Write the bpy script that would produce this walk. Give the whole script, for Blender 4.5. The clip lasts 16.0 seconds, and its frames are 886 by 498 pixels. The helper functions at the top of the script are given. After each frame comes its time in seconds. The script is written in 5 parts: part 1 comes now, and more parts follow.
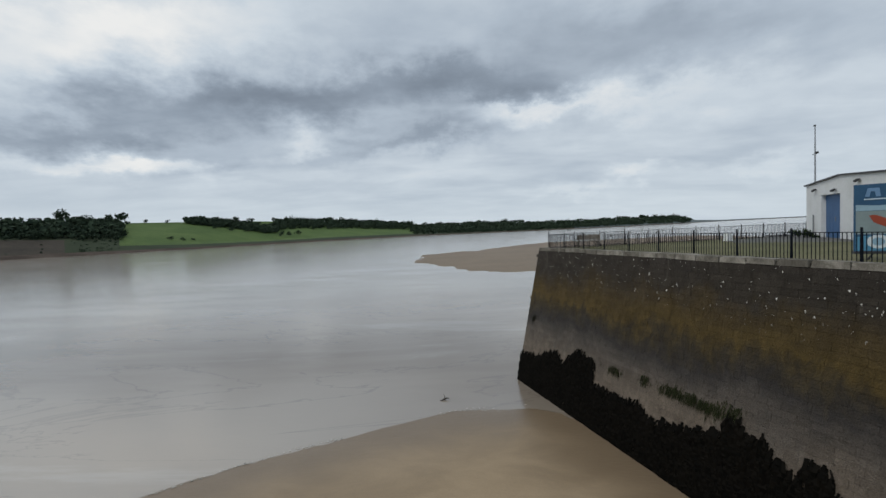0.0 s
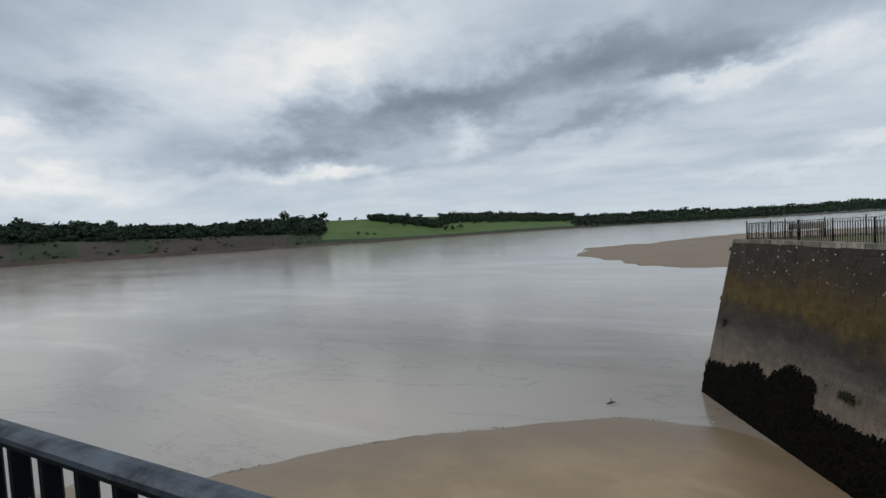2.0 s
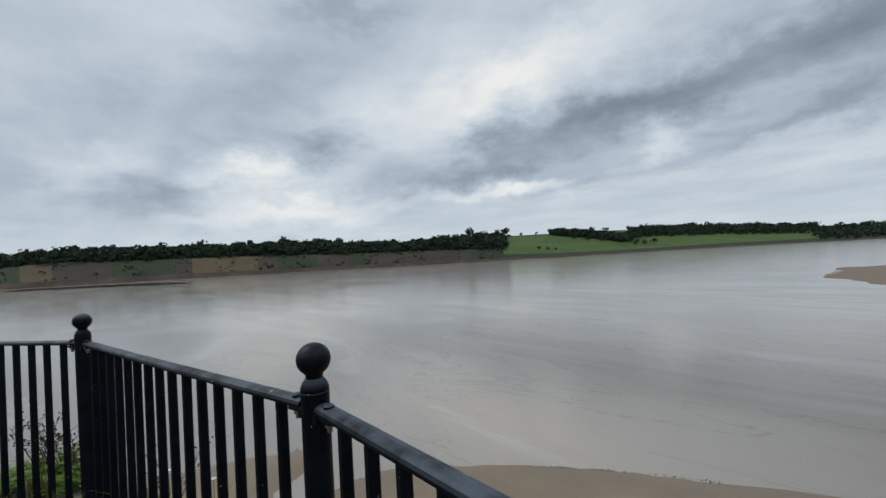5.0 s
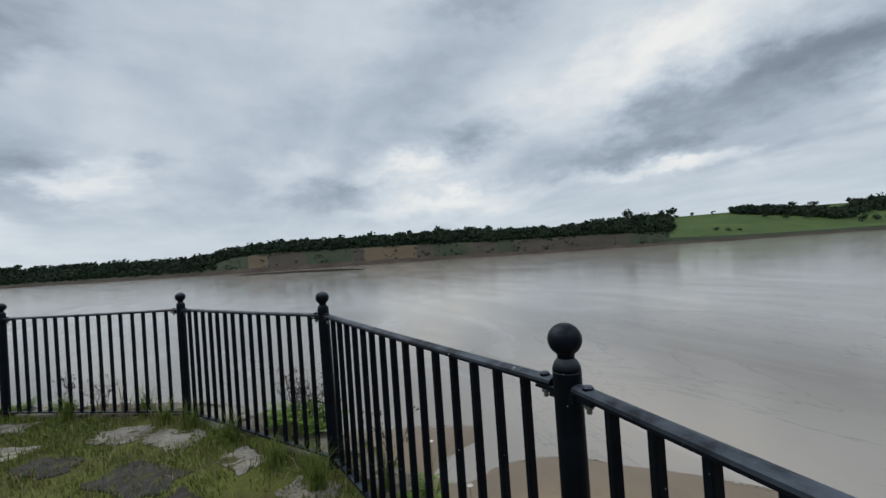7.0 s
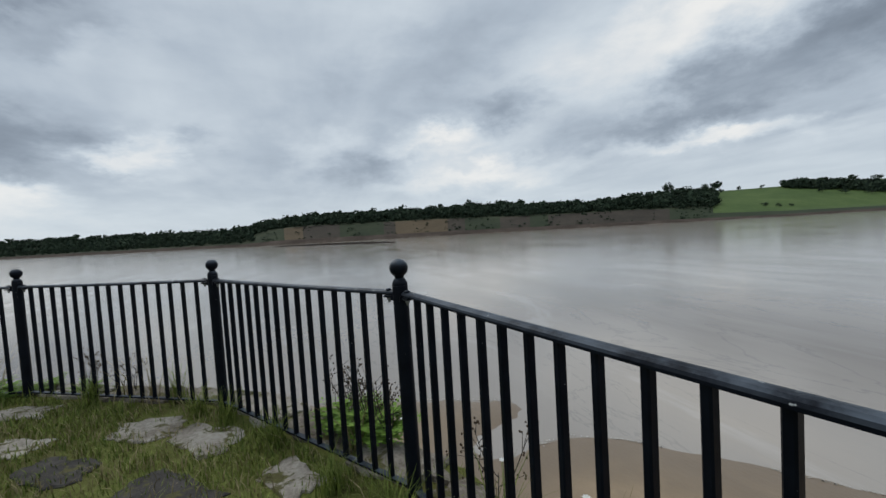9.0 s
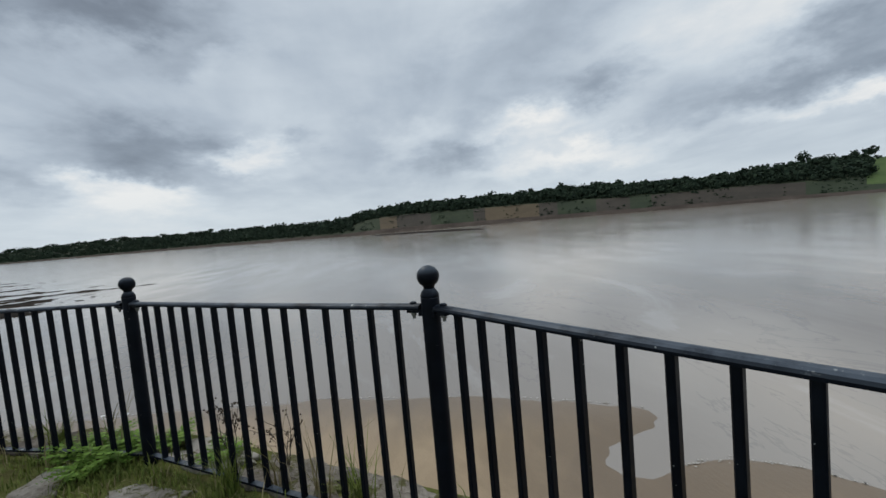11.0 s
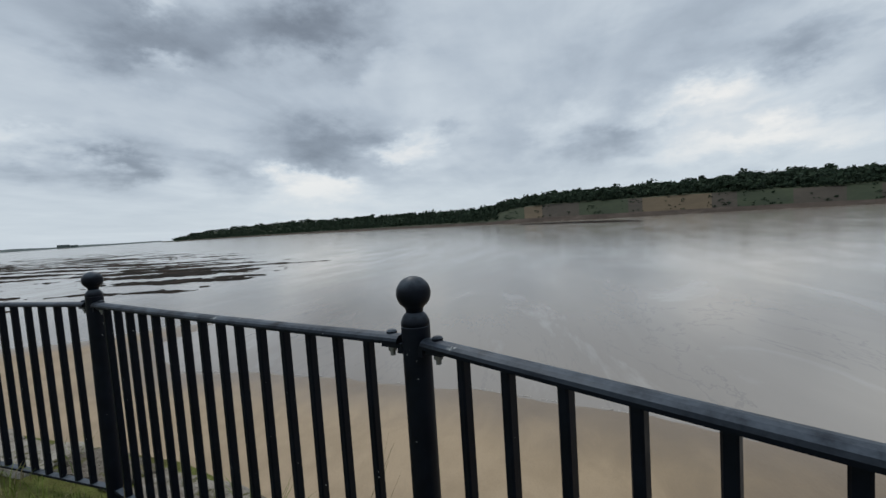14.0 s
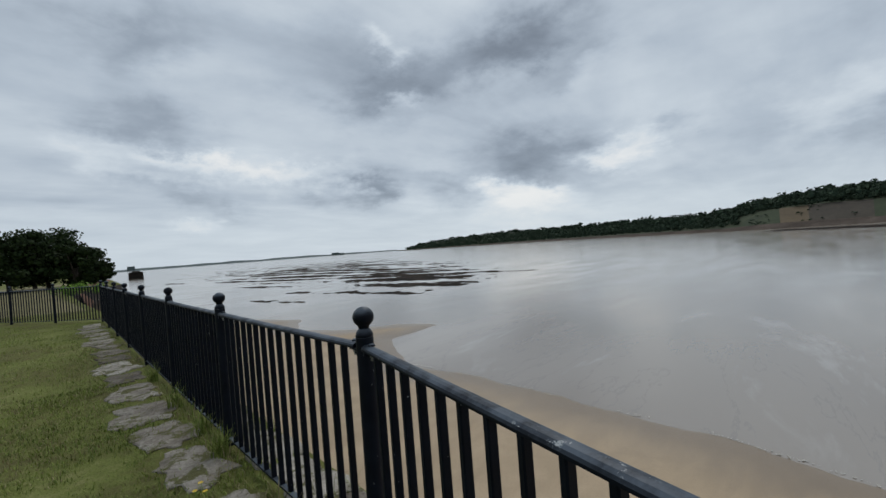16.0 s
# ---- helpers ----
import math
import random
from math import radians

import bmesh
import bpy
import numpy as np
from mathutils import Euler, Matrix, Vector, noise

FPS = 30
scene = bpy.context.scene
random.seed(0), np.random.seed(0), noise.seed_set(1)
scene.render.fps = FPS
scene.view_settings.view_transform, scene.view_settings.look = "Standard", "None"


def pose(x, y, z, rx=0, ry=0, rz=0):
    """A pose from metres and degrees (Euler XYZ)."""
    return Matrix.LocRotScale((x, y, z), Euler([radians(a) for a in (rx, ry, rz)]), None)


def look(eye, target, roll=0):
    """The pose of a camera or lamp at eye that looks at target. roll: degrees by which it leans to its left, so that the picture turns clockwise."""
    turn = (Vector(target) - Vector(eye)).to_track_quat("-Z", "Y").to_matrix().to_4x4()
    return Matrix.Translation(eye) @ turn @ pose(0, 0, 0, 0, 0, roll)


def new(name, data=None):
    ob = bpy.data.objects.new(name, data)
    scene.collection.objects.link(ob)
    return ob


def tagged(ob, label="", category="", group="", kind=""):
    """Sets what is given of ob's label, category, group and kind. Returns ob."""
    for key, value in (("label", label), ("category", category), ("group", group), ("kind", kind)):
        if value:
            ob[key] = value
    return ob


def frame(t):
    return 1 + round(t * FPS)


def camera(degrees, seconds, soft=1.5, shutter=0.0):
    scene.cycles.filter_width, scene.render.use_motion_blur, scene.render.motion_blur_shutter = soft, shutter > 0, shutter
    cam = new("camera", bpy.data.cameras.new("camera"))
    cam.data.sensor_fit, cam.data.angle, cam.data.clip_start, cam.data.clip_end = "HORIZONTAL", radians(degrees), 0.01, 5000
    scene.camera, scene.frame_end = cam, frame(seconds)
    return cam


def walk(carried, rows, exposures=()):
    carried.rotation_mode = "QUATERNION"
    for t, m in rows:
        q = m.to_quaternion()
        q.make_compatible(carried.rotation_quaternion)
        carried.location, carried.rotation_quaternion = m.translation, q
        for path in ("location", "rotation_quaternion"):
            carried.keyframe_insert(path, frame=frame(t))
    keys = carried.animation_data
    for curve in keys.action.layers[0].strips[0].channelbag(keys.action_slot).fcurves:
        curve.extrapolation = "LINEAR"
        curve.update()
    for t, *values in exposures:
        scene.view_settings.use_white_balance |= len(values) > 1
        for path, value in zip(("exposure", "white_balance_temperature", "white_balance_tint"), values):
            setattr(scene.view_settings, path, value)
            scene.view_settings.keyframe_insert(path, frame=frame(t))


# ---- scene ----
cam = camera(93.8, 16.0)
PATH = [
    (0, (-2.016, 1.893, 1.523), (-2.047, 3.891, 1.435), -2.4),
    (0.5, (-2.042, 1.937, 1.490), (-2.205, 3.929, 1.405), -2.5),
    (1, (-2.066, 1.966, 1.474), (-2.400, 3.936, 1.385), -2.9),
    (1.5, (-2.105, 1.983, 1.473), (-2.650, 3.905, 1.380), -3.1),
    (2, (-2.118, 1.958, 1.487), (-2.887, 3.802, 1.403), -3.3),
    (2.5, (-2.134, 2.001, 1.470), (-3.105, 3.748, 1.405), -3.2),
    (3, (-2.137, 1.964, 1.492), (-3.260, 3.619, 1.454), -3.2),
    (3.5, (-2.296, 1.937, 1.499), (-3.518, 3.520, 1.486), -3.2),
    (6, (-2.515, 1.795, 1.515), (-4.175, 2.910, 1.560), -3.5),
    (6.5, (-2.565, 1.724, 1.504), (-4.331, 2.662, 1.544), -3.9),
    (7, (-2.639, 1.655, 1.508), (-4.486, 2.421, 1.524), -4.0),
    (7.5, (-2.808, 1.628, 1.492), (-4.705, 2.263, 1.468), -3.8),
    (8, (-3.010, 1.646, 1.451), (-4.910, 2.262, 1.368), -3.7),
    (8.2, (-3.111, 1.637, 1.419), (-5.006, 2.268, 1.318), -3.5),
    (10.5, (-5.295, 0.980, 1.458), (-7.251, 1.383, 1.352), -4.3),
    (11, (-5.878, 0.671, 1.462), (-7.863, 0.867, 1.330), -5.2),
    (11.5, (-6.423, 0.452, 1.470), (-8.417, 0.406, 1.326), -5.3),
    (12, (-6.783, 0.126, 1.439), (-8.766, -0.077, 1.268), -5.3),
    (12.5, (-7.084, -0.208, 1.420), (-9.052, -0.514, 1.229), -5.7),
    (13, (-7.365, -0.396, 1.426), (-9.333, -0.707, 1.249), -5.1),
    (13.5, (-7.514, -0.602, 1.432), (-9.479, -0.940, 1.282), -4.3),
    (14, (-7.748, -0.806, 1.427), (-9.685, -1.286, 1.296), -3.8),
    (14.5, (-7.978, -1.081, 1.435), (-9.839, -1.802, 1.314), -4.3),
    (15, (-8.086, -1.359, 1.476), (-9.838, -2.319, 1.380), -4.8),
    (15.5, (-8.262, -1.664, 1.483), (-9.885, -2.831, 1.427), -4.8),
    (16, (-8.315, -1.658, 1.531), (-9.808, -2.988, 1.516), -4.4),
]
EXPOSURES = [(0.0, 0.0), (16.0, 0.0)]
CLOUD_LIGHT = 1.02
SUN_LIGHT = 1.08

# the camera's eye, the point it looks at and its lean, second by second
walk(cam, [(t, look(eye, aim, lean)) for t, eye, aim, lean in PATH], EXPOSURES)

# ---------------------------------------------------------------- world, sun
WATER = -9.9
SUN_BEARING, SUN_HEIGHT = 118.0, 50.0


def heading(b):
    """Unit vector on the ground, b degrees to the left of +y."""
    return Vector((-math.sin(radians(b)), math.cos(radians(b)), 0))


class Nodes:
    """Small builder for node trees."""

    def __init__(self, tree):
        self.tree = tree

    def add(self, kind, **props):
        n = self.tree.nodes.new(kind)
        for k, v in props.items():
            if k == "op":
                n.operation = v
            elif k == "blend":
                n.blend_type = v
            elif k == "dtype":
                n.data_type = v
        return n

    def link(self, a, b):
        self.tree.links.new(a, b)

    def put(self, value, socket):
        if isinstance(value, bpy.types.NodeSocket):
            self.link(value, socket)
        else:
            socket.default_value = value

    def math(self, op, a, b=0.0, c=None):
        n = self.add("ShaderNodeMath", op=op)
        self.put(a, n.inputs[0])
        self.put(b, n.inputs[1])
        if c is not None:
            self.put(c, n.inputs[2])
        return n.outputs[0]

    def step(self, x, lo, hi, out_lo=0.0, out_hi=1.0):
        n = self.add("ShaderNodeMapRange")
        n.interpolation_type = "SMOOTHSTEP"
        self.put(x, n.inputs[0])
        for i, v in enumerate((lo, hi, out_lo, out_hi)):
            self.put(v, n.inputs[i + 1])
        return n.outputs[0]

    def noise(self, vec, scale, detail=4.0, rough=0.55, warp=0.0):
        n = self.add("ShaderNodeTexNoise")
        self.put(vec, n.inputs["Vector"])
        n.inputs["Scale"].default_value = scale
        n.inputs["Detail"].default_value = detail
        n.inputs["Roughness"].default_value = rough
        n.inputs["Distortion"].default_value = warp
        return n.outputs["Fac"]

    def mix(self, f, a, b, blend="MIX"):
        n = self.add("ShaderNodeMix", dtype="RGBA", blend=blend)
        self.put(f, n.inputs[0])
        for v, s in ((a, n.inputs[6]), (b, n.inputs[7])):
            self.put(v if isinstance(v, bpy.types.NodeSocket) else (*v, 1.0), s)
        return n.outputs[2]

    def ramp(self, x, stops):
        n = self.add("ShaderNodeValToRGB")
        self.put(x, n.inputs[0])
        els = n.color_ramp.elements
        while len(els) < len(stops):
            els.new(0.5)
        for e, (p, c) in zip(els, stops):
            e.position, e.color = p, (*c, 1.0)
        return n.outputs[0]

    def scaled(self, vec, s, rz=0.0):
        n = self.add("ShaderNodeMapping")
        self.put(vec, n.inputs[0])
        n.inputs["Scale"].default_value = s
        n.inputs["Rotation"].default_value = (0, 0, rz)
        return n.outputs[0]


world = bpy.data.worlds.new("overcast_sky")
scene.world = world
world.use_nodes = True
wt = world.node_tree
wt.nodes.clear()
W = Nodes(wt)
direction = W.add("ShaderNodeTexCoord").outputs["Generated"]
sep = W.add("ShaderNodeSeparateXYZ")
W.link(direction, sep.inputs[0])
dx, dy, dz = sep.outputs
# bearing and height of the direction, in degrees, with the seam behind the walker
sb, cb = math.sin(radians(70)), math.cos(radians(70))
ahead = W.math("ADD", W.math("MULTIPLY", dx, -sb), W.math("MULTIPLY", dy, cb))
aside = W.math("ADD", W.math("MULTIPLY", dx, -cb), W.math("MULTIPLY", dy, -sb))
bearing = W.math("ADD", W.math("MULTIPLY", W.math("ARCTAN2", aside, ahead), 57.2958), 70.0)
height = W.math("MULTIPLY", W.math("ARCSINE", dz), 57.2958)
# clouds lie on a sheet overhead: streaks drawn out along the wind
lift = W.math("ADD", W.math("MAXIMUM", dz, 0.0), 0.13)
sheet = W.add("ShaderNodeCombineXYZ")
W.link(W.math("DIVIDE", dx, lift), sheet.inputs[0])
W.link(W.math("DIVIDE", dy, lift), sheet.inputs[1])
streaks = W.scaled(sheet.outputs[0], (0.42, 1.15, 1.0), radians(22))
n1 = W.noise(streaks, 0.9, 6.0, 0.55, 0.5)
n2 = W.noise(W.scaled(sheet.outputs[0], (0.8, 1.0, 1.0), 0.3), 2.1, 5.0, 0.52, 0.3)
n3 = W.noise(W.scaled(direction, (1.0, 1.0, 3.2)), 3.2, 5.0, 0.5, 0.2)
wob = W.noise(W.scaled(direction, (1.0, 1.0, 2.5)), 4.5, 5.0, 0.6)
wob2 = W.noise(W.scaled(direction, (1.3, 1.1, 2.0)), 7.0, 5.0, 0.6)
wb = W.math("MULTIPLY_ADD", W.math("SUBTRACT", wob, 0.5), 20.0, bearing)
we = W.math("MULTIPLY_ADD", W.math("SUBTRACT", wob2, 0.5), 9.0, height)
cloud = W.math("MULTIPLY_ADD", W.math("SUBTRACT", n1, 0.5), 0.30, 0.555)
cloud = W.math("MULTIPLY_ADD", W.math("SUBTRACT", n2, 0.5), 0.20, cloud)
cloud = W.math("MULTIPLY_ADD", W.math("SUBTRACT", n3, 0.5), 0.20, cloud)
# cloud banks: bearing, height, half-width, half-height, rise per degree, amount (+ lit, - dark)
DARK_NORTH = [
    (-29.3, 20.9, 16.5, 3.3, 0.18, -0.16), (-4, 19.2, 8.8, 2.1, 0.1, -0.14), (0.1, 14.4, 11.2, 1.1, -0.26, -0.1), (4.9, 12.9, 11.5, 1.1, -0.1, -0.12),
    (10.5, 17.1, 23.9, 2.7, -0.1, -0.2), (19.7, 17.8, 14.9, 1.6, -0.16, -0.15), (31.1, 9.2, 7.7, 0.8, -0.07, -0.1), (40.8, 12, 6.3, 1.7, -0.14, -0.12),
    (42.8, 11.8, 8, 1, -0.06, -0.1),
]
DARK_WEST = [
    (60.9, 30.5, 7.1, 1.5, -0.07, -0.18), (62.6, 15, 5.1, 1.5, -0.08, -0.12), (63.2, 14.8, 5.8, 1.7, -0.18, -0.15), (67.8, 21.5, 6.8, 3.1, 0.01, -0.08),
    (73.3, 20.9, 14.4, 4.7, -0.39, -0.12), (78.8, 9, 4.7, 1.3, -0.06, -0.2), (103.2, 11.7, 1.6, 0.6, -0.14, -0.12), (113.8, 20.9, 4.3, 1.1, -0.28, -0.12),
    (117.3, 10.5, 5.6, 2.2, 0.27, -0.13),
]
DARK_SOUTH = [
    (118, 25.4, 10.3, 2.7, -0.05, -0.14), (119.2, 11.2, 5, 2.2, -0.13, -0.13), (121.2, 24.2, 7.3, 2.1, -0.17, -0.25), (129.8, 8, 3.8, 1.5, 0.14, -0.17),
    (137.9, 21, 5.1, 2.1, -0.27, -0.22), (141.8, 9, 2.9, 1.3, -0.27, -0.17), (142.4, 8.5, 2.3, 1.3, -0.37, -0.14), (143.8, 23.1, 10.4, 3.8, 0.17, -0.14),
    (157.9, 6.7, 1.6, 0.9, 0.33, -0.12), (164.6, 8.8, 2.6, 0.7, -0.02, -0.12), (166.4, 23.6, 4.4, 2.5, -0.28, -0.14), (167.1, 16, 4.2, 1.6, 0.12, -0.17),
    (169.4, 24.5, 7.8, 2.3, -0.15, -0.1),
]
LIT_NORTH = [
    (-36, 5.6, 3.2, 0.4, 0.11, 0.1), (-30.9, 14.2, 14.8, 1.8, 0.06, 0.1), (-23.9, 6.2, 2.6, 0.5, 0.11, 0.18), (-17.4, 15.3, 11.6, 1.3, -0.03, 0.15),
    (-16.4, 4.4, 2.8, 0.5, 0.04, 0.14), (-10.9, 15.3, 7, 0.6, -0.01, 0.16), (18.4, 12.7, 4.2, 1.1, -0.08, 0.12), (19.3, 11.5, 2, 0.7, -0.36, 0.12),
    (33, 23.8, 14.5, 2.8, -0.23, 0.16), (34.9, 8.7, 7.7, 0.7, -0.03, 0.14), (36, 8.2, 6.9, 0.6, 0.02, 0.2),
]
LIT_WEST = [
    (38.2, 21.9, 8.3, 3.1, -0.28, 0.12), (38.5, 8.5, 4.8, 0.5, -0.09, 0.16), (39.9, 20.3, 12, 2.8, -0.27, 0.18), (65, 6.6, 7.8, 0.9, -0.06, 0.2),
    (65.3, 7.2, 8, 0.9, -0.08, 0.14), (69.9, 9.6, 5.5, 0.7, -0.1, 0.18), (72.6, 12.4, 2.6, 0.7, -0.18, 0.14), (73.1, 11.8, 5.3, 1.4, -0.11, 0.24),
    (88, 9.8, 2.6, 1.9, -0.28, 0.14), (106.7, 10.8, 2, 1.6, -0.36, 0.1), (109, 10.1, 2.3, 1, -0.09, 0.18), (109.4, 9, 2.2, 0.6, 0.14, 0.18),
]
LIT_SOUTH = [
    (119.7, 5.1, 4, 1.3, 0.15, 0.3), (120.4, 6.7, 4.1, 0.7, 0.2, 0.2), (120.6, 4.5, 4.2, 1.4, -0.04, 0.12), (120.7, 1.8, 5.3, 1.6, 0.05, 0.16),
    (125, 7.6, 1.5, 0.6, 0.14, 0.2), (135.6, 19.3, 1.5, 0.4, -0.14, 0.15), (139.2, 25.9, 1.5, 0.8, 0.22, 0.2), (154.3, 11, 6.4, 0.9, 0.09, 0.24),
    (162.1, 4.5, 1.8, 0.6, -0.13, 0.2), (162.2, 12.6, 4.1, 0.5, 0.15, 0.18), (169.8, 11, 1.9, 1.1, 0.21, 0.14),
]
for b0, e0, bw, eh, rise, amount in DARK_NORTH + DARK_WEST + DARK_SOUTH + LIT_NORTH + LIT_WEST + LIT_SOUTH:
    u = W.math("SUBTRACT", wb, b0)
    v = W.math("SUBTRACT", W.math("SUBTRACT", we, e0), W.math("MULTIPLY", u, rise))
    u = W.math("DIVIDE", u, bw * 1.15 + 0.8)
    v = W.math("DIVIDE", v, eh * 1.2 + 0.3)
    q = W.math("ADD", W.math("MULTIPLY", u, u), W.math("MULTIPLY", v, v))
    cloud = W.math("ADD", cloud, W.math("MULTIPLY", W.math("EXPONENT", W.math("MULTIPLY", q, -1.0)), amount * 0.8))
shade = W.ramp(cloud, [(0.22, (0.17, 0.205, 0.255)), (0.37, (0.29, 0.345, 0.415)), (0.50, (0.44, 0.51, 0.59)),
                       (0.62, (0.595, 0.665, 0.73)), (0.86, (0.86, 0.865, 0.855))])
haze = W.step(height, 0.0, 9.0, 0.65, 0.0)
shade = W.mix(haze, shade, (0.62, 0.70, 0.765))
nish = W.add("ShaderNodeTexSky")
nish.sky_type = "NISHITA"
nish.sun_disc = False
nish.sun_elevation = radians(SUN_HEIGHT)
nish.sun_rotation = radians(-SUN_BEARING)
bg_cloud, bg_sky = W.add("ShaderNodeBackground"), W.add("ShaderNodeBackground")
W.link(shade, bg_cloud.inputs[0])
bg_cloud.inputs[1].default_value = CLOUD_LIGHT
W.link(nish.outputs[0], bg_sky.inputs[0])
bg_sky.inputs[1].default_value = 0.05
over = W.add("ShaderNodeMixShader")
over.inputs[0].default_value = 0.94
W.link(bg_sky.outputs[0], over.inputs[1])
W.link(bg_cloud.outputs[0], over.inputs[2])
W.link(over.outputs[0], W.add("ShaderNodeOutputWorld").inputs[0])

sun = bpy.data.lights.new("sun", "SUN")
sun.energy, sun.angle, sun.color = SUN_LIGHT, radians(22), (1.0, 0.96, 0.9)
sun_dir = heading(SUN_BEARING) * math.cos(radians(SUN_HEIGHT)) + Vector((0, 0, math.sin(radians(SUN_HEIGHT))))
new("sun", sun).matrix_world = look(sun_dir * 100, (0, 0, 0))

# ---------------------------------------------------------------- materials


def material(name, rough=0.8, metal=0.0, spec=0.5):
    m = bpy.data.materials.new(name)
    m.use_nodes = True
    n = Nodes(m.node_tree)
    shader = m.node_tree.nodes["Principled BSDF"]
    shader.inputs["Roughness"].default_value = rough
    shader.inputs["Metallic"].default_value = metal
    shader.inputs["Specular IOR Level"].default_value = spec
    return m, n, shader


def relief(n, shader, heightmap, strength, distance=0.02):
    b = n.add("ShaderNodeBump")
    b.inputs["Strength"].default_value = strength
    b.inputs["Distance"].default_value = distance
    n.put(heightmap, b.inputs["Height"])
    n.link(b.outputs[0], shader.inputs["Normal"])
    return b


def place_of(n):
    return n.add("ShaderNodeNewGeometry").outputs["Position"]


def mottled(name, dark, mid, light, scale, fine, rough=0.85, bump=0.3, distance=0.02, island=0.0, random_part=0.0, spec=0.3):
    """Surface with variation at two scales; island / random_part vary it piece by piece."""
    m, n, s = material(name, rough, spec=spec)
    p = place_of(n)
    a, b = n.noise(p, scale, 5.0, 0.6, 0.3), n.noise(p, fine, 4.0, 0.6)
    f = n.math("ADD", n.math("MULTIPLY", a, 0.65), n.math("MULTIPLY", b, 0.35))
    if island:
        f = n.math("MULTIPLY_ADD", n.math("SUBTRACT", n.add("ShaderNodeNewGeometry").outputs["Random Per Island"], 0.5), island, f)
    if random_part:
        f = n.math("MULTIPLY_ADD", n.math("SUBTRACT", n.add("ShaderNodeObjectInfo").outputs["Random"], 0.5), random_part, f)
    n.link(n.ramp(f, [(0.3, dark), (0.5, mid), (0.7, light)]), s.inputs["Base Color"])
    if bump:
        relief(n, s, n.math("ADD", a, n.math("MULTIPLY", b, 0.5)), bump, distance)
    return m


def iron_paint():
    m, n, s = material("black_blue_paint", 0.5, spec=0.11)
    p = place_of(n)
    a, b = n.noise(p, 9.0, 5.0, 0.65), n.noise(p, 160.0, 3.0)
    base = n.mix(n.step(a, 0.35, 0.7), (0.0035, 0.005, 0.009), (0.006, 0.0085, 0.0145))
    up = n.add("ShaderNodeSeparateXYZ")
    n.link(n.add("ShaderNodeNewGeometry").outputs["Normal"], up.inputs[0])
    # paler blue-grey in broken patches on the surfaces that face up
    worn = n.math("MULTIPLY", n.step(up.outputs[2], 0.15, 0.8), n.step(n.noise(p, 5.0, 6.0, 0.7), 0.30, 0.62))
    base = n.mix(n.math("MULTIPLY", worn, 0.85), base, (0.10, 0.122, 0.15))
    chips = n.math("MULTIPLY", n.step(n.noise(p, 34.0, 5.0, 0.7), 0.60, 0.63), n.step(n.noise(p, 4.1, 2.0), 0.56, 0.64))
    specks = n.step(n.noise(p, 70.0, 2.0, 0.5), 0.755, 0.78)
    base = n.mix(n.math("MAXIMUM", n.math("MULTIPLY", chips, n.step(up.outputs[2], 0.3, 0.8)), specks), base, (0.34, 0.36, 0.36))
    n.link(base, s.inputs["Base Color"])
    n.link(n.step(a, 0.3, 0.75, 0.36, 0.55), s.inputs["Roughness"])
    relief(n, s, n.math("ADD", b, n.math("MULTIPLY", a, 1.5)), 0.12, 0.003)
    return m


def silty_water():
    m, n, s = material("silty_river_water", 0.12, spec=0.5)
    s.inputs["IOR"].default_value = 2.35
    p = place_of(n)
    big = n.noise(n.scaled(p, (0.010, 0.025, 1.0), 0.9), 1.0, 5.0, 0.6, 1.2)
    streak = n.noise(n.scaled(p, (0.02, 0.11, 1.0), 0.75), 1.0, 6.0, 0.6, 0.8)
    swirl = n.noise(n.scaled(p, (0.018, 0.055, 1.0), 0.95), 1.0, 6.0, 0.62, 2.6)
    base = n.mix(n.step(big, 0.35, 0.65), (0.222, 0.182, 0.139), (0.305, 0.262, 0.213))
    # scum lines and boils paled with painted sky reflection, drawn out by the current
    base = n.mix(n.step(swirl, 0.56, 0.70, 0.0, 0.35), base, (0.44, 0.42, 0.39))
    line = n.step(n.math("ABSOLUTE", n.math("SUBTRACT", swirl, 0.47)), 0.0, 0.012, 0.35, 0.0)
    base = n.mix(line, base, (0.13, 0.11, 0.09))
    n.link(base, s.inputs["Base Color"])
    # slicks and boils: ruffled patches scatter the sky more than calm ones
    calm = n.step(n.math("ADD", n.math("MULTIPLY", swirl, 0.5), n.math("MULTIPLY", streak, 0.5)), 0.38, 0.62, 0.17, 0.11)
    n.link(calm, s.inputs["Roughness"])
    w1 = n.noise(n.scaled(p, (1.0, 2.2, 1.0), 0.6), 0.55, 4.0, 0.6, 0.4)
    w2 = n.noise(n.scaled(p, (1.0, 1.8, 1.0), -0.3), 2.6, 4.0, 0.6, 0.3)
    waves = n.math("ADD", w1, n.math("MULTIPLY", w2, 0.25))
    waves = n.math("MULTIPLY", waves, n.step(streak, 0.35, 0.7, 0.7, 1.0))
    relief(n, s, waves, 0.06, 0.2)
    return m


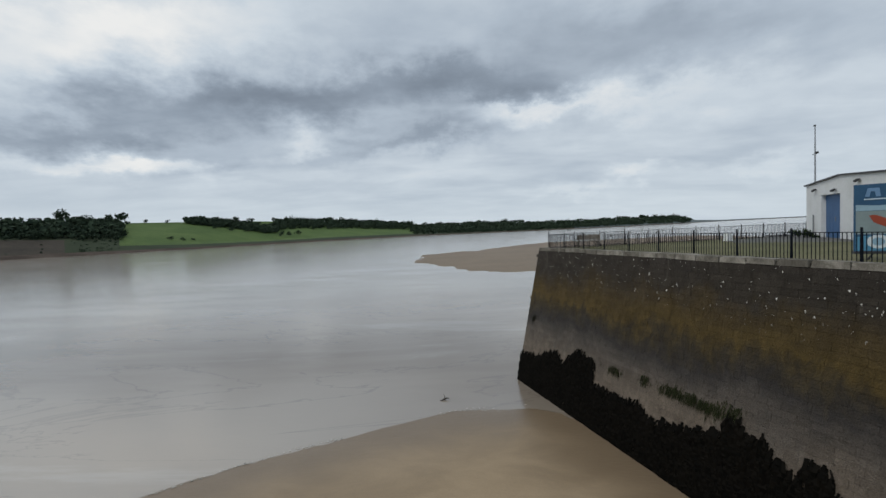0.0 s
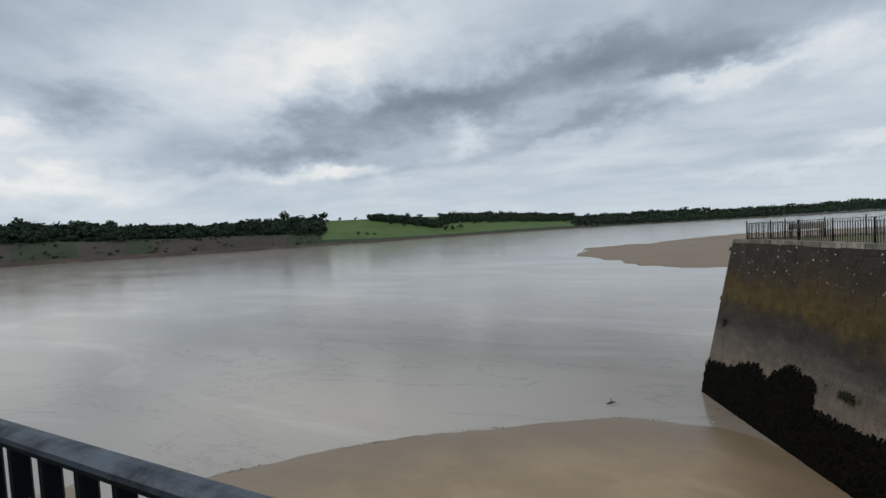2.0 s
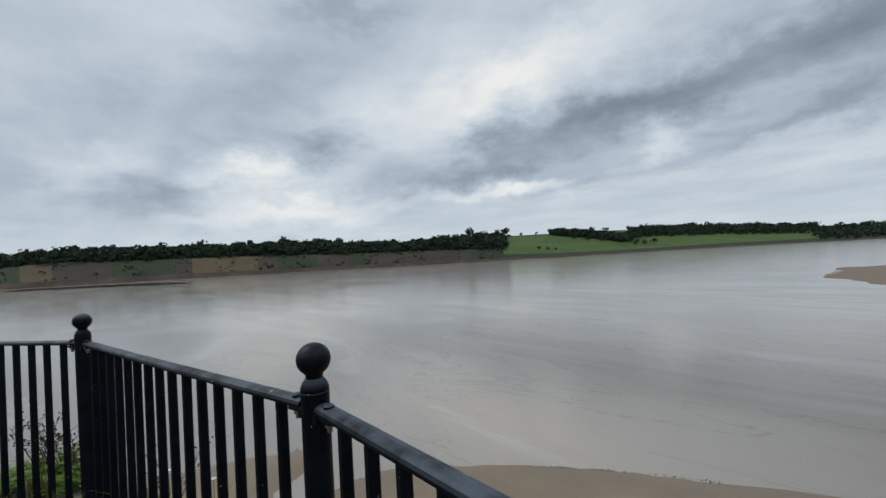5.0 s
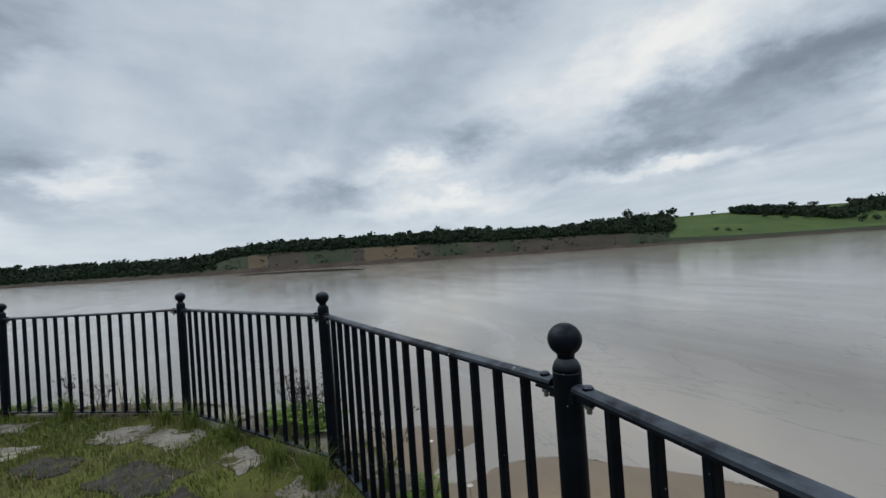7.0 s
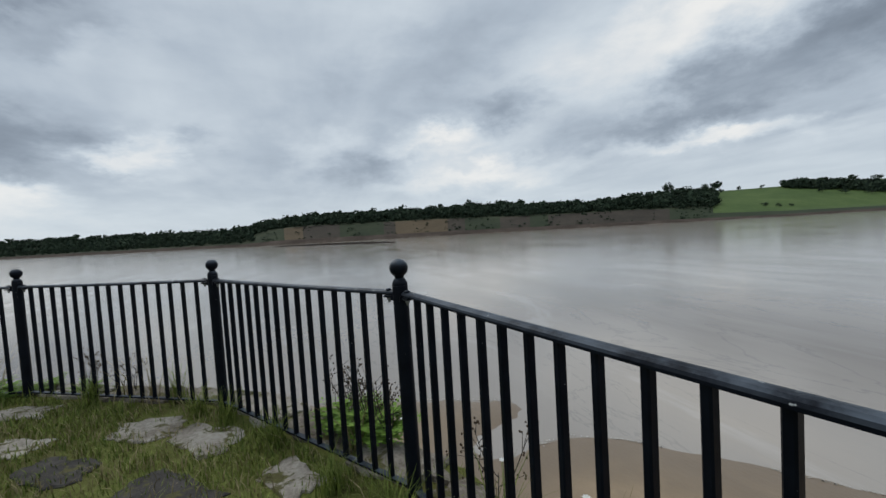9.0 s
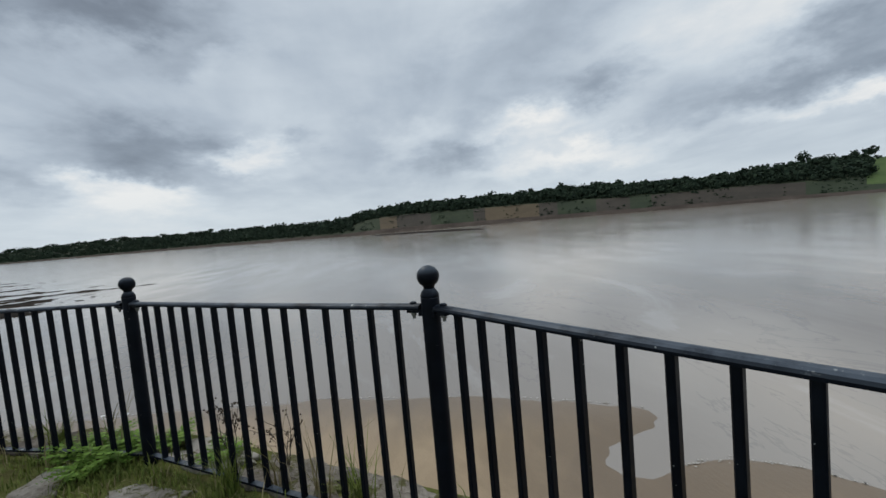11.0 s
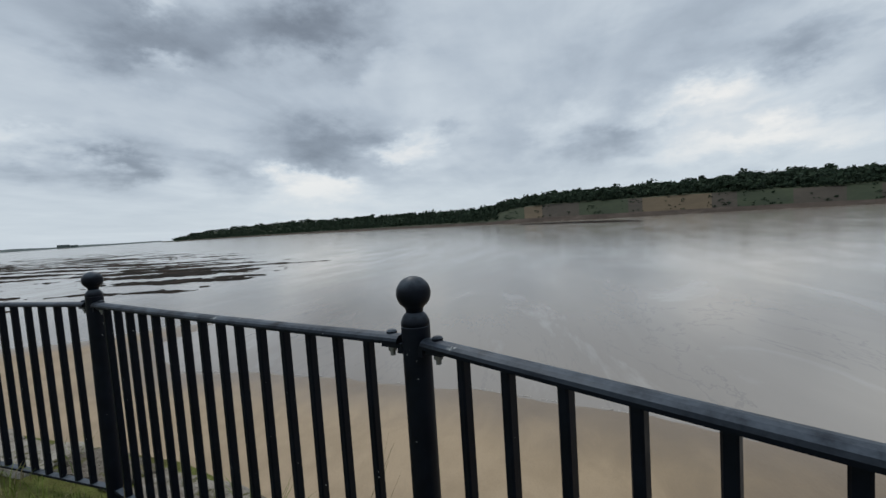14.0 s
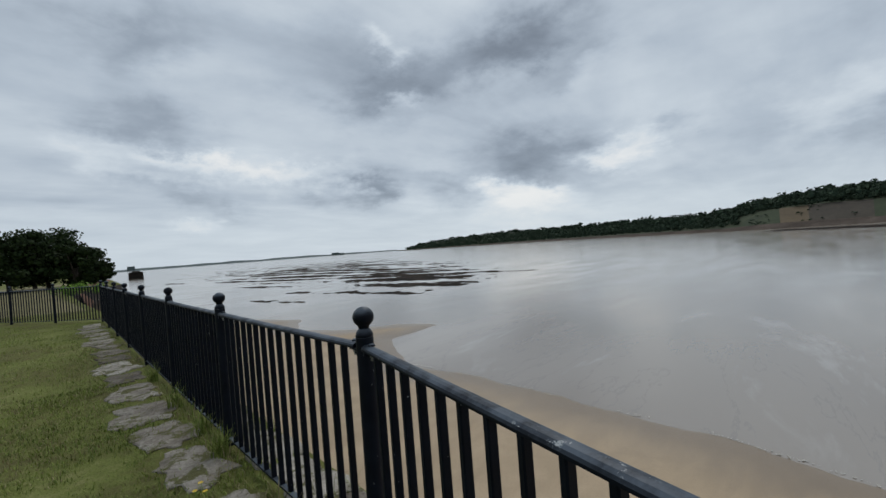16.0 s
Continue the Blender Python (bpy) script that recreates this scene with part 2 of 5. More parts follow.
def estuary_sand():
    m, n, s = material("wet_estuary_sand", 0.6, spec=0.4)
    p = place_of(n)
    z = n.add("ShaderNodeSeparateXYZ")
    n.link(p, z.inputs[0])
    a, b = n.noise(n.scaled(p, (0.5, 0.9, 1), 0.6), 0.5, 6.0, 0.6, 0.5), n.noise(p, 14.0, 4.0)
    dry = n.mix(n.step(a, 0.3, 0.7), (0.30, 0.218, 0.128), (0.38, 0.28, 0.172))
    dry = n.mix(n.math("MULTIPLY", n.step(b, 0.4, 0.7), 0.18), dry, (0.16, 0.12, 0.08))
    # soaked close to the water's edge
    edge = n.math("MULTIPLY_ADD", n.math("SUBTRACT", a, 0.5), 0.18, z.outputs[2])
    wet = n.step(edge, WATER + 0.04, WATER + 0.32, 1.0, 0.0)
    n.link(n.mix(n.math("MULTIPLY", wet, 0.8), dry, (0.165, 0.120, 0.078)), s.inputs["Base Color"])
    n.link(n.math("MULTIPLY_ADD", wet, -0.33, 0.62), s.inputs["Roughness"])
    ripple = n.noise(n.scaled(p, (1.0, 3.5, 1.0), 0.5), 2.2, 3.0, 0.5, 0.6)
    relief(n, s, n.math("ADD", n.math("MULTIPLY", ripple, 0.6), n.math("MULTIPLY", b, 0.25)), 0.35, 0.06)
    return m


def quay_stone(name, shift=0.0):
    """Tide-stained masonry: lichen dark above, ochre weed line, black slime, paler washed stone below."""
    m, n, s = material(name, 0.85, spec=0.25)
    p = place_of(n)
    z = n.add("ShaderNodeSeparateXYZ")
    n.link(p, z.inputs[0])
    a = n.noise(p, 0.35, 6.0, 0.65, 0.6)
    b = n.noise(n.scaled(p, (1, 1, 0.45)), 2.4, 5.0, 0.65, 0.4)
    c = n.noise(p, 22.0, 4.0, 0.6)
    info = n.add("ShaderNodeObjectInfo").outputs["Random"]
    isle = n.add("ShaderNodeNewGeometry").outputs["Random Per Island"]
    piece = n.math("FRACT", n.math("ADD", info, isle))
    level = n.math("MULTIPLY_ADD", n.math("SUBTRACT", a, 0.5), 3.2, z.outputs[2])
    level = n.math("MULTIPLY_ADD", n.math("SUBTRACT", b, 0.5), 1.6, level)
    stain = n.ramp(n.math("DIVIDE", n.math("ADD", level, 10.0), 10.0), [
        (0.0, (0.105, 0.083, 0.062)), (0.30, (0.115, 0.094, 0.073)), (0.42, (0.072, 0.062, 0.052)),
        (0.52, (0.030, 0.027, 0.025)), (0.60, (0.034, 0.027, 0.016)), (0.68, (0.060, 0.041, 0.013)),
        (0.76, (0.047, 0.033, 0.014)), (0.86, (0.028, 0.023, 0.017)), (1.0, (0.026, 0.022, 0.018))])
    tone = n.math("MULTIPLY_ADD", piece, 0.34, 0.83)
    tone = n.math("MULTIPLY", n.math("MULTIPLY", tone, n.step(c, 0.25, 0.75, 0.65, 1.35)), n.step(b, 0.3, 0.7, 0.75, 1.3))
    col = n.mix(1.0, stain, n.add("ShaderNodeCombineColor").outputs[0], "MULTIPLY")
    comb = col.node.inputs[7].links[0].from_node
    for i in range(3):
        n.put(n.math("ADD", tone, shift), comb.inputs[i])
    # pale lime streaks run down, white droppings dot the upper courses
    runs = n.math("MULTIPLY", n.step(n.noise(n.scaled(p, (1, 1, 0.06)), 1.9, 4.0, 0.7), 0.60, 0.72), n.step(z.outputs[2], -4.5, -0.5))
    col = n.mix(n.math("MULTIPLY", runs, 0.35), col, (0.16, 0.14, 0.115))
    specks = n.math("MULTIPLY", n.step(n.noise(n.scaled(p, (1, 1, 0.7)), 8.5, 2.0, 0.5), 0.70, 0.72), n.step(z.outputs[2], -3.0, -1.2))
    col = n.mix(specks, col, (0.68, 0.66, 0.6))
    moss = n.math("MULTIPLY", n.step(b, 0.60, 0.7), n.step(z.outputs[2], -8.5, -5.5, 1.0, 0.0))
    col = n.mix(n.math("MULTIPLY", moss, 0.7), col, (0.05, 0.055, 0.022))
    n.link(col, s.inputs["Base Color"])
    relief(n, s, n.math("ADD", b, n.math("MULTIPLY", c, 0.6)), 0.9, 0.09)
    return m


def lawn_soil():
    m, n, s = material("mown_grass_ground", 0.95, spec=0.1)
    p = place_of(n)
    a, b, c = n.noise(p, 0.7, 6.0, 0.65, 0.4), n.noise(p, 9.0, 5.0, 0.7), n.noise(p, 60.0, 3.0)
    f = n.math("ADD", n.math("MULTIPLY", a, 0.6), n.math("MULTIPLY", b, 0.4))
    col = n.ramp(f, [(0.32, (0.07, 0.054, 0.028)), (0.44, (0.118, 0.115, 0.04)), (0.55, (0.15, 0.172, 0.046)), (0.72, (0.26, 0.235, 0.11))])
    col = n.mix(n.step(c, 0.45, 0.75, 0.0, 0.45), col, (0.045, 0.05, 0.016))
    n.link(col, s.inputs["Base Color"])
    relief(n, s, n.math("ADD", b, n.math("MULTIPLY", c, 0.7)), 0.8, 0.03)
    return m


def leaf(name, dark, light, spread=0.5, spec=0.15):
    m, n, s = material(name, 0.7, spec=spec)
    isle = n.add("ShaderNodeNewGeometry").outputs["Random Per Island"]
    a = n.noise(place_of(n), 0.8, 3.0)
    f = n.math("ADD", n.math("MULTIPLY", isle, spread), n.math("MULTIPLY", a, 1.0 - spread))
    n.link(n.ramp(f, [(0.2, dark), (0.8, light)]), s.inputs["Base Color"])
    s.inputs["Subsurface Weight"].default_value = 0.0
    return m


def plain(name, colour, rough=0.6, metal=0.0, vary=0.15):
    m, n, s = material(name, rough, metal)
    p = place_of(n)
    a, b = n.noise(p, 1.7, 5.0, 0.65, 0.3), n.noise(p, 30.0, 4.0)
    f = n.math("ADD", n.math("MULTIPLY", a, 0.6), n.math("MULTIPLY", b, 0.4))
    n.link(n.ramp(f, [(0.3, tuple(c * (1 - vary) for c in colour)), (0.7, tuple(min(1.0, c * (1 + vary)) for c in colour))]), s.inputs["Base Color"])
    relief(n, s, b, 0.1, 0.004)
    return m


M_IRON = iron_paint()
M_WATER = silty_water()
M_SAND = estuary_sand()
M_WETBAR = mottled("wet_brown_sand", (0.155, 0.112, 0.072), (0.195, 0.143, 0.092), (0.24, 0.178, 0.118), 0.05, 0.6, 0.6, 0.4, 0.1)
M_STONE = quay_stone("tide_stained_stone", 0.32)
M_COPING = mottled("weathered_coping_stone", (0.06, 0.053, 0.042), (0.15, 0.137, 0.112), (0.34, 0.315, 0.27), 2.2, 26.0, 0.9, 0.7, 0.03, random_part=0.2)
M_SLAB = mottled("lichened_slab", (0.085, 0.07, 0.056), (0.215, 0.188, 0.153), (0.42, 0.39, 0.34), 3.2, 34.0, 0.92, 1.0, 0.045, random_part=0.3)


def mossed(m, cover, scale):
    """Soil and moss creeping over a stone in patches."""
    n, s = Nodes(m.node_tree), m.node_tree.nodes["Principled BSDF"]
    stone = s.inputs["Base Color"].links[0].from_socket
    p = place_of(n)
    patch = n.step(n.noise(p, scale, 6.0, 0.7, 0.6), cover, cover + 0.07)
    soil = n.mix(n.noise(p, 21.0, 3.0), (0.06, 0.05, 0.026), (0.14, 0.14, 0.045))
    n.link(n.mix(patch, stone, soil), s.inputs["Base Color"])


mossed(M_SLAB, 0.52, 5.2)
M_DARKSLAB = mottled("dark_worn_concrete", (0.028, 0.026, 0.024), (0.055, 0.05, 0.046), (0.11, 0.10, 0.09), 5.0, 60.0, 0.95, 0.8, 0.015)
mossed(M_DARKSLAB, 0.56, 6.5)
M_LAWN = lawn_soil()
M_QUAYGRASS = mottled("rough_dull_grass", (0.07, 0.075, 0.03), (0.115, 0.11, 0.05), (0.19, 0.17, 0.095), 0.25, 2.5, 0.95, 0.4)
M_BLADE = leaf("grass_blade", (0.065, 0.102, 0.02), (0.25, 0.29, 0.07), 0.5)
M_STRAW = leaf("dry_grass", (0.17, 0.14, 0.065), (0.36, 0.30, 0.16), 0.7)
M_FERN = leaf("bright_green_leaf", (0.075, 0.15, 0.018), (0.19, 0.32, 0.05), 0.7)
M_FARLEAF = leaf("far_wood_leaf", (0.022, 0.035, 0.025), (0.052, 0.074, 0.046), 0.55, 0.02)
M_TREELEAF = leaf("tree_leaf", (0.008, 0.016, 0.006), (0.028, 0.046, 0.014), 0.6, 0.08)
M_BARK = mottled("bark", (0.03, 0.025, 0.02), (0.06, 0.05, 0.04), (0.1, 0.085, 0.07), 1.5, 12.0)
M_WEED = leaf("black_bladder_wrack", (0.0025, 0.0025, 0.002), (0.007, 0.006, 0.0045), 0.6, 0.04)
M_MUD = mottled("brown_mud_shore", (0.045, 0.036, 0.030), (0.075, 0.06, 0.05), (0.12, 0.098, 0.082), 0.03, 0.4, 0.95, 0.4, 0.4, spec=0.03)
M_ROCK = mottled("weedy_dark_rock", (0.008, 0.007, 0.006), (0.02, 0.017, 0.014), (0.06, 0.04, 0.03), 0.12, 1.6, 0.95, 0.9, 0.25, spec=0.05)
M_FIELD = mottled("far_pasture", (0.050, 0.088, 0.022), (0.072, 0.118, 0.030), (0.105, 0.148, 0.042), 0.02, 0.2, 0.95, 0.0)
M_PLOT_TAN = mottled("dry_tan_plot", (0.08, 0.06, 0.036), (0.105, 0.078, 0.046), (0.13, 0.10, 0.062), 0.02, 0.3, 0.95, 0.0)
M_PLOT_BROWN = mottled("brown_plot", (0.032, 0.027, 0.021), (0.048, 0.040, 0.030), (0.068, 0.056, 0.042), 0.03, 0.25, 0.95, 0.0)
M_PLOT_GREEN = mottled("dull_green_plot", (0.018, 0.028, 0.014), (0.028, 0.040, 0.018), (0.042, 0.055, 0.026), 0.03, 0.25, 0.95, 0.0)
M_FLOOR = mottled("wood_floor_scrub", (0.018, 0.028, 0.012), (0.03, 0.042, 0.018), (0.045, 0.058, 0.025), 0.03, 0.4, 0.95, 0.0)
# the bluish haze of distance is put into this land colour
M_DISTANT = mottled("haze_tinted_land", (0.075, 0.095, 0.10), (0.09, 0.115, 0.115), (0.11, 0.14, 0.13), 0.004, 0.03, 0.95, 0.0)

# ---------------------------------------------------------------- geometry helpers


class Geo:
    """Collects vertices and faces for one mesh."""

    def __init__(self):
        self.v, self.f, self.m = [], [], []

    def face(self, pts, mi=0):
        k = len(self.v)
        self.v.extend(tuple(p) for p in pts)
        self.f.append(tuple(range(k, k + len(pts))))
        self.m.append(mi)

    def block(self, m, sx, sy, sz, taper=0.0, mi=0):
        """Box of that size about m's origin, its rim on +z drawn in by taper."""
        k = len(self.v)
        for z, q in ((-0.5, 0.0), (0.5, taper)):
            for x, y in ((-0.5, -0.5), (0.5, -0.5), (0.5, 0.5), (-0.5, 0.5)):
                self.v.append(tuple(m @ Vector((x * (sx - 2 * q), y * (sy - 2 * q), z * sz))))
        for a in ((3, 2, 1, 0), (4, 5, 6, 7), (0, 1, 5, 4), (1, 2, 6, 5), (2, 3, 7, 6), (3, 0, 4, 7)):
            self.f.append(tuple(k + i for i in a))
            self.m.append(mi)

    def lathe(self, m, profile, n=20, mi=0):
        """Turned shape: profile rows of (radius, height), closed at both ends."""
        k = len(self.v)
        for r, h in profile:
            for i in range(n):
                a = 2 * math.pi * i / n
                self.v.append(tuple(m @ Vector((r * math.cos(a), r * math.sin(a), h))))
        for j in range(len(profile) - 1):
            for i in range(n):
                a, b = k + j * n + i, k + j * n + (i + 1) % n
                self.f.append((a, b, b + n, a + n))
                self.m.append(mi)
        self.f.append(tuple(k + i for i in reversed(range(n))))
        self.f.append(tuple(k + (len(profile) - 1) * n + i for i in range(n)))
        self.m += [mi, mi]

    def sweep(self, m, section, stations, mi=0):
        """A section of (y, z) points carried along x through the stations (x, dz)."""
        k, n = len(self.v), len(section)
        for x, dz in stations:
            for y, z in section:
                self.v.append(tuple(m @ Vector((x, y, z + dz))))
        for j in range(len(stations) - 1):
            for i in range(n):
                a, b = k + j * n + i, k + j * n + (i + 1) % n
                self.f.append((a, a + n, b + n, b))
                self.m.append(mi)
        self.f.append(tuple(k + i for i in range(n)))
        self.f.append(tuple(k + (len(stations) - 1) * n + i for i in reversed(range(n))))
        self.m += [mi, mi]

    def tube(self, pts, radii, n=6, mi=0):
        k = len(self.v)
        for i, p in enumerate(pts):
            a = Vector(pts[max(i - 1, 0)])
            b = Vector(pts[min(i + 1, len(pts) - 1)])
            q = (b - a).to_track_quat("Z", "Y")
            for j in range(n):
                t = 2 * math.pi * j / n
                self.v.append(tuple(Vector(p) + q @ Vector((radii[i] * math.cos(t), radii[i] * math.sin(t), 0))))
        for i in range(len(pts) - 1):
            for j in range(n):
                a, b = k + i * n + j, k + i * n + (j + 1) % n
                self.f.append((a, b, b + n, a + n))
                self.m.append(mi)
        self.f.append(tuple(k + (len(pts) - 1) * n + j for j in range(n)))
        self.m.append(mi)

    def mesh(self, name, mats, smooth=False):
        me = bpy.data.meshes.new(name)
        me.from_pydata(self.v, [], self.f)
        for m in (mats if isinstance(mats, (list, tuple)) else [mats]):
            me.materials.append(m)
        if any(self.m):
            me.polygons.foreach_set("material_index", self.m)
        if smooth:
            me.polygons.foreach_set("use_smooth", [True] * len(me.polygons))
        me.update()
        return me


def part(name, geo, mats, parent=None, label="", smooth=False, m=None):
    """One mesh object, under a thing or a part where a parent is given."""
    me = geo if isinstance(geo, bpy.types.Mesh) else geo.mesh(name, mats, smooth)
    ob = new(name, me)
    if m is not None:
        ob.matrix_basis = m
    if parent:
        ob.parent = parent
    if label:
        ob["label"] = label
    return ob


def thing(name, label, category, m=None, group="", kind=""):
    ob = new(name)
    ob.empty_display_size = 0.1
    if m is not None:
        ob.matrix_basis = m
    return tagged(ob, label, category, group, kind)


def setting(name, geo, mats, label="", smooth=False):
    return tagged(part(name, geo, mats, None, "", smooth), label, "", "", "structure")


def I(x=0, y=0, z=0, rz=0):
    return pose(x, y, z, 0, 0, rz)


def grid(geo, us, vs, fn, mi=0):
    """A sheet of quads: fn(u, v) gives the place, mi the material (number or fn)."""
    k, nv = len(geo.v), len(vs)
    for u in us:
        for v in vs:
            geo.v.append(tuple(fn(u, v)))
    for i in range(len(us) - 1):
        for j in range(nv - 1):
            a = k + i * nv + j
            geo.f.append((a, a + nv, a + nv + 1, a + 1))
            geo.m.append(mi((us[i] + us[i + 1]) / 2, (vs[j] + vs[j + 1]) / 2) if callable(mi) else mi)


def interp(x, table, col):
    return float(np.interp(x, [r[0] for r in table], [r[col] for r in table]))

# ---------------------------------------------------------------- river, sands and flats
EYE = Vector((-4.8, 1.0, 1.50))
TURN = [(-46, 3.5), (-12, 3.0), (18, 2.3), (37, 2.6), (77, 2.6), (90, 2.3), (97, 1.7), (136.7, -0.1), (184, -0.1)]
rng = np.random.default_rng(7)


def polar(b, r, z):
    h = heading(b + interp(b, TURN, 1))
    return (EYE.x + h.x * r, EYE.y + h.y * r, z)


g = Geo()
grid(g, [-4800, -1200, -300, 0, 300, 1200, 4800], [-4800, -1200, -300, 0, 300, 1200, 4800], lambda x, y: (x, y, WATER))
setting("water", g, M_WATER, "brown silty tidal river under an overcast sky")
g = Geo()
grid(g, [-4900, 0, 4900], [-4900, 0, 4900], lambda x, y: (x, y, WATER - 3.0))
setting("ground", g, M_MUD, "muddy river bed under the water")

# waterline of the sand below the pier
SHORE = [(10.2, 13.0), (9.1, 16.2), (7.2, 21.2), (5.6, 24.9), (4.1, 27.2), (2.4, 28.1), (1.1, 27.7), (-0.4, 27.9), (-2.0, 27.6), (-3.8, 27.0), (-7.5, 25.1),
         (-11.0, 23.4), (-13.7, 21.7), (-16.4, 19.7), (-18.3, 18.1), (-20.8, 16.0), (-21.9, 14.2), (-22.1, 11.6), (-21.6, 9.4), (-22.6, 8.8),
         (-23.8, 10.0), (-24.6, 11.6), (-25.3, 12.6), (-26.3, 13.3), (-27.5, 13.0), (-29.2, 10.0), (-30.8, 6.6), (-32.6, 1.2), (-34.5, -6.0), (-35.4, -15.0),
         (-36.2, -24.0), (-36.2, -32.0), (-39.3, -37.6), (-42.9, -42.8), (-47.0, -42.2), (-52.6, -43.5), (-51.0, -50.0),
         (-45.0, -54.0), (-41.0, -62.0), (-47.0, -72.0), (-43.0, -86.0), (-40.0, -115.0), (-42.0, -180.0), (0.0, -180.0), (12.0, -20.0)]


def inside_distance(px, py, poly):
    """Distance to a closed outline, positive inside."""
    a = np.array(poly)
    b = np.roll(a, -1, axis=0)
    best = np.full(px.shape, 1e9)
    odd = np.zeros(px.shape, bool)
    for (x0, y0), (x1, y1) in zip(a, b):
        ex, ey = x1 - x0, y1 - y0
        t = np.clip(((px - x0) * ex + (py - y0) * ey) / (ex * ex + ey * ey), 0, 1)
        best = np.minimum(best, np.hypot(px - x0 - t * ex, py - y0 - t * ey))
        crosses = (y0 > py) != (y1 > py)
        odd ^= crosses & (px < ex * (py - y0) / (ey if ey else 1e-9) + x0)
    return np.where(odd, best, -best)


def sand_sheet(name, poly, xs, ys, slope, rise, label, mats, rough=0.25):
    px, py = np.meshgrid(xs, ys, indexing="ij")
    d = inside_distance(px, py, poly)
    for i in range(px.shape[0]):
        for j in range(px.shape[1]):
            if abs(d[i, j]) < 25:
                q = Vector((px[i, j] * 0.22, py[i, j] * 0.22, 0.3))
                d[i, j] += rough * 2.2 * noise.noise(q) + rough * 0.8 * noise.noise(q * 3.1)
    z = WATER + np.where(d > 0, rise * (1 - np.exp(-d * slope / rise)), d * 0.12)
    z = np.maximum(z, WATER - 1.2)
    geo = Geo()
    geo.v = [tuple(p) for p in np.stack([px, py, z], -1).reshape(-1, 3)]
    n = len(ys)
    for i in range(len(xs) - 1):
        for j in range(n - 1):
            if max(d[i, j], d[i + 1, j], d[i, j + 1], d[i + 1, j + 1]) > -6:
                a = i * n + j
                geo.f.append((a, a + n, a + n + 1, a + 1))
                geo.m.append(0)
    return setting(name, geo, mats, label, True)


sand_sheet("ground_sand", SHORE, np.arange(-90, 15, 0.8), np.concatenate([np.arange(-165, -50, 2.5), np.arange(-50, 34, 0.8)]), 0.05, 0.9,
           "smooth damp tan sand bank below the pier wall", M_SAND)
FAR_BAR = [(-17.3, 159), (-16, 180), (-14.6, 203), (5, 224), (12, 222), (30, 256), (66, 300), (190, 320), (190, 106), (60, 101), (21, 109), (10.7, 107), (5.7, 113), (-3.3, 132), (-11, 148)]
sand_sheet("ground_sandbar", FAR_BAR, np.arange(-27, 185, 3.0), np.arange(95, 322, 3.0), 0.02, 0.30,
           "low tan sandbar lying in the river", M_WETBAR, 1.5)
DARK_BAR = [(-585, -46), (-530, 0), (-470, 40), (-420, 70), (-402, 84), (-440, 88), (-490, 74), (-545, 36), (-596, -20)]
sand_sheet("ground_mudbank", DARK_BAR, np.arange(-610, -390, 3.0), np.arange(-60, 100, 3.0), 0.16, 1.7,
           "dark narrow mud bank out in the river", M_ROCK, 0.8)

# weed-covered ledges that break the shallow water down the shore
g = Geo()
lx, ly = np.concatenate([np.arange(-400, -170, 2.6), np.arange(-170, -38, 1.5)]), np.concatenate([np.arange(-900, -260, 7.0), np.arange(-260, -62, 1.9)])


def ledge(x, y):
    """Tilted beds running down the shore: sharp crests, broken across, with pools between."""
    warp = 0.9 * noise.noise(Vector((x * 0.012, y * 0.009, 0)))
    u = (x + 0.19 * (y + 150)) * 0.052 + warp
    crest = 1 - abs((u % 1.0) * 2 - 0.75) * 1.3
    fine = noise.noise(Vector((u * 3.1, y * 0.02, 1.0)))
    broken = 0.8 * noise.noise(Vector((x * 0.05, y * 0.030, 3.0))) + 0.7 * noise.noise(Vector((x * 0.22, y * 0.10, 5.0))) + 0.6 * noise.noise(Vector((x * 0.7, y * 0.35, 9.0)))
    # strongest in a belt from the near spit out along the shore
    along = -66 - y
    belt = math.exp(-((x + 98 + 0.42 * along) / (44 + 0.34 * along)) ** 2) * min(1.0, max(0.0, along / 12)) * min(1.0, max(0.0, (y + 900) / 600)) if along > 0 else 0.0
    return WATER - 0.98 + 0.46 * crest + 0.26 * fine + 0.52 * broken + 0.82 * belt


grid(g, list(lx), list(ly), lambda x, y: (x, y, ledge(x, y)))
setting("ground_ledges", g, M_ROCK, "dark weed-covered rock ledges in shallow water", True)

# foam and scum along the sand's edge
g = Geo()
closed = SHORE[5:35]
for (x0, y0), (x1, y1) in zip(closed, closed[1:]):
    n = int(math.hypot(x1 - x0, y1 - y0) * 9)
    for i in range(n):
        t = i / n
        off = 0.35 * noise.noise(Vector((x0 + t * 9, y0, i * 0.05))) + rng.normal() * 0.10
        x, y = x0 + (x1 - x0) * t + off, y0 + (y1 - y0) * t + off
        if noise.noise(Vector((x * 0.25, y * 0.25, 8))) < -0.05:
            continue
        r = 0.02 + 0.05 * rng.random()
        g.face([(x + r * math.cos(k * 1.05 + i) * (0.7 + 0.6 * rng.random()), y + r * math.sin(k * 1.05 + i) * (0.7 + 0.6 * rng.random()), WATER + 0.035) for k in range(6)])
tagged(part("foam", g, plain("pale_foam", (0.40, 0.37, 0.32), 0.8)), "pale broken foam along the water's edge", "foam", "", "stuff")

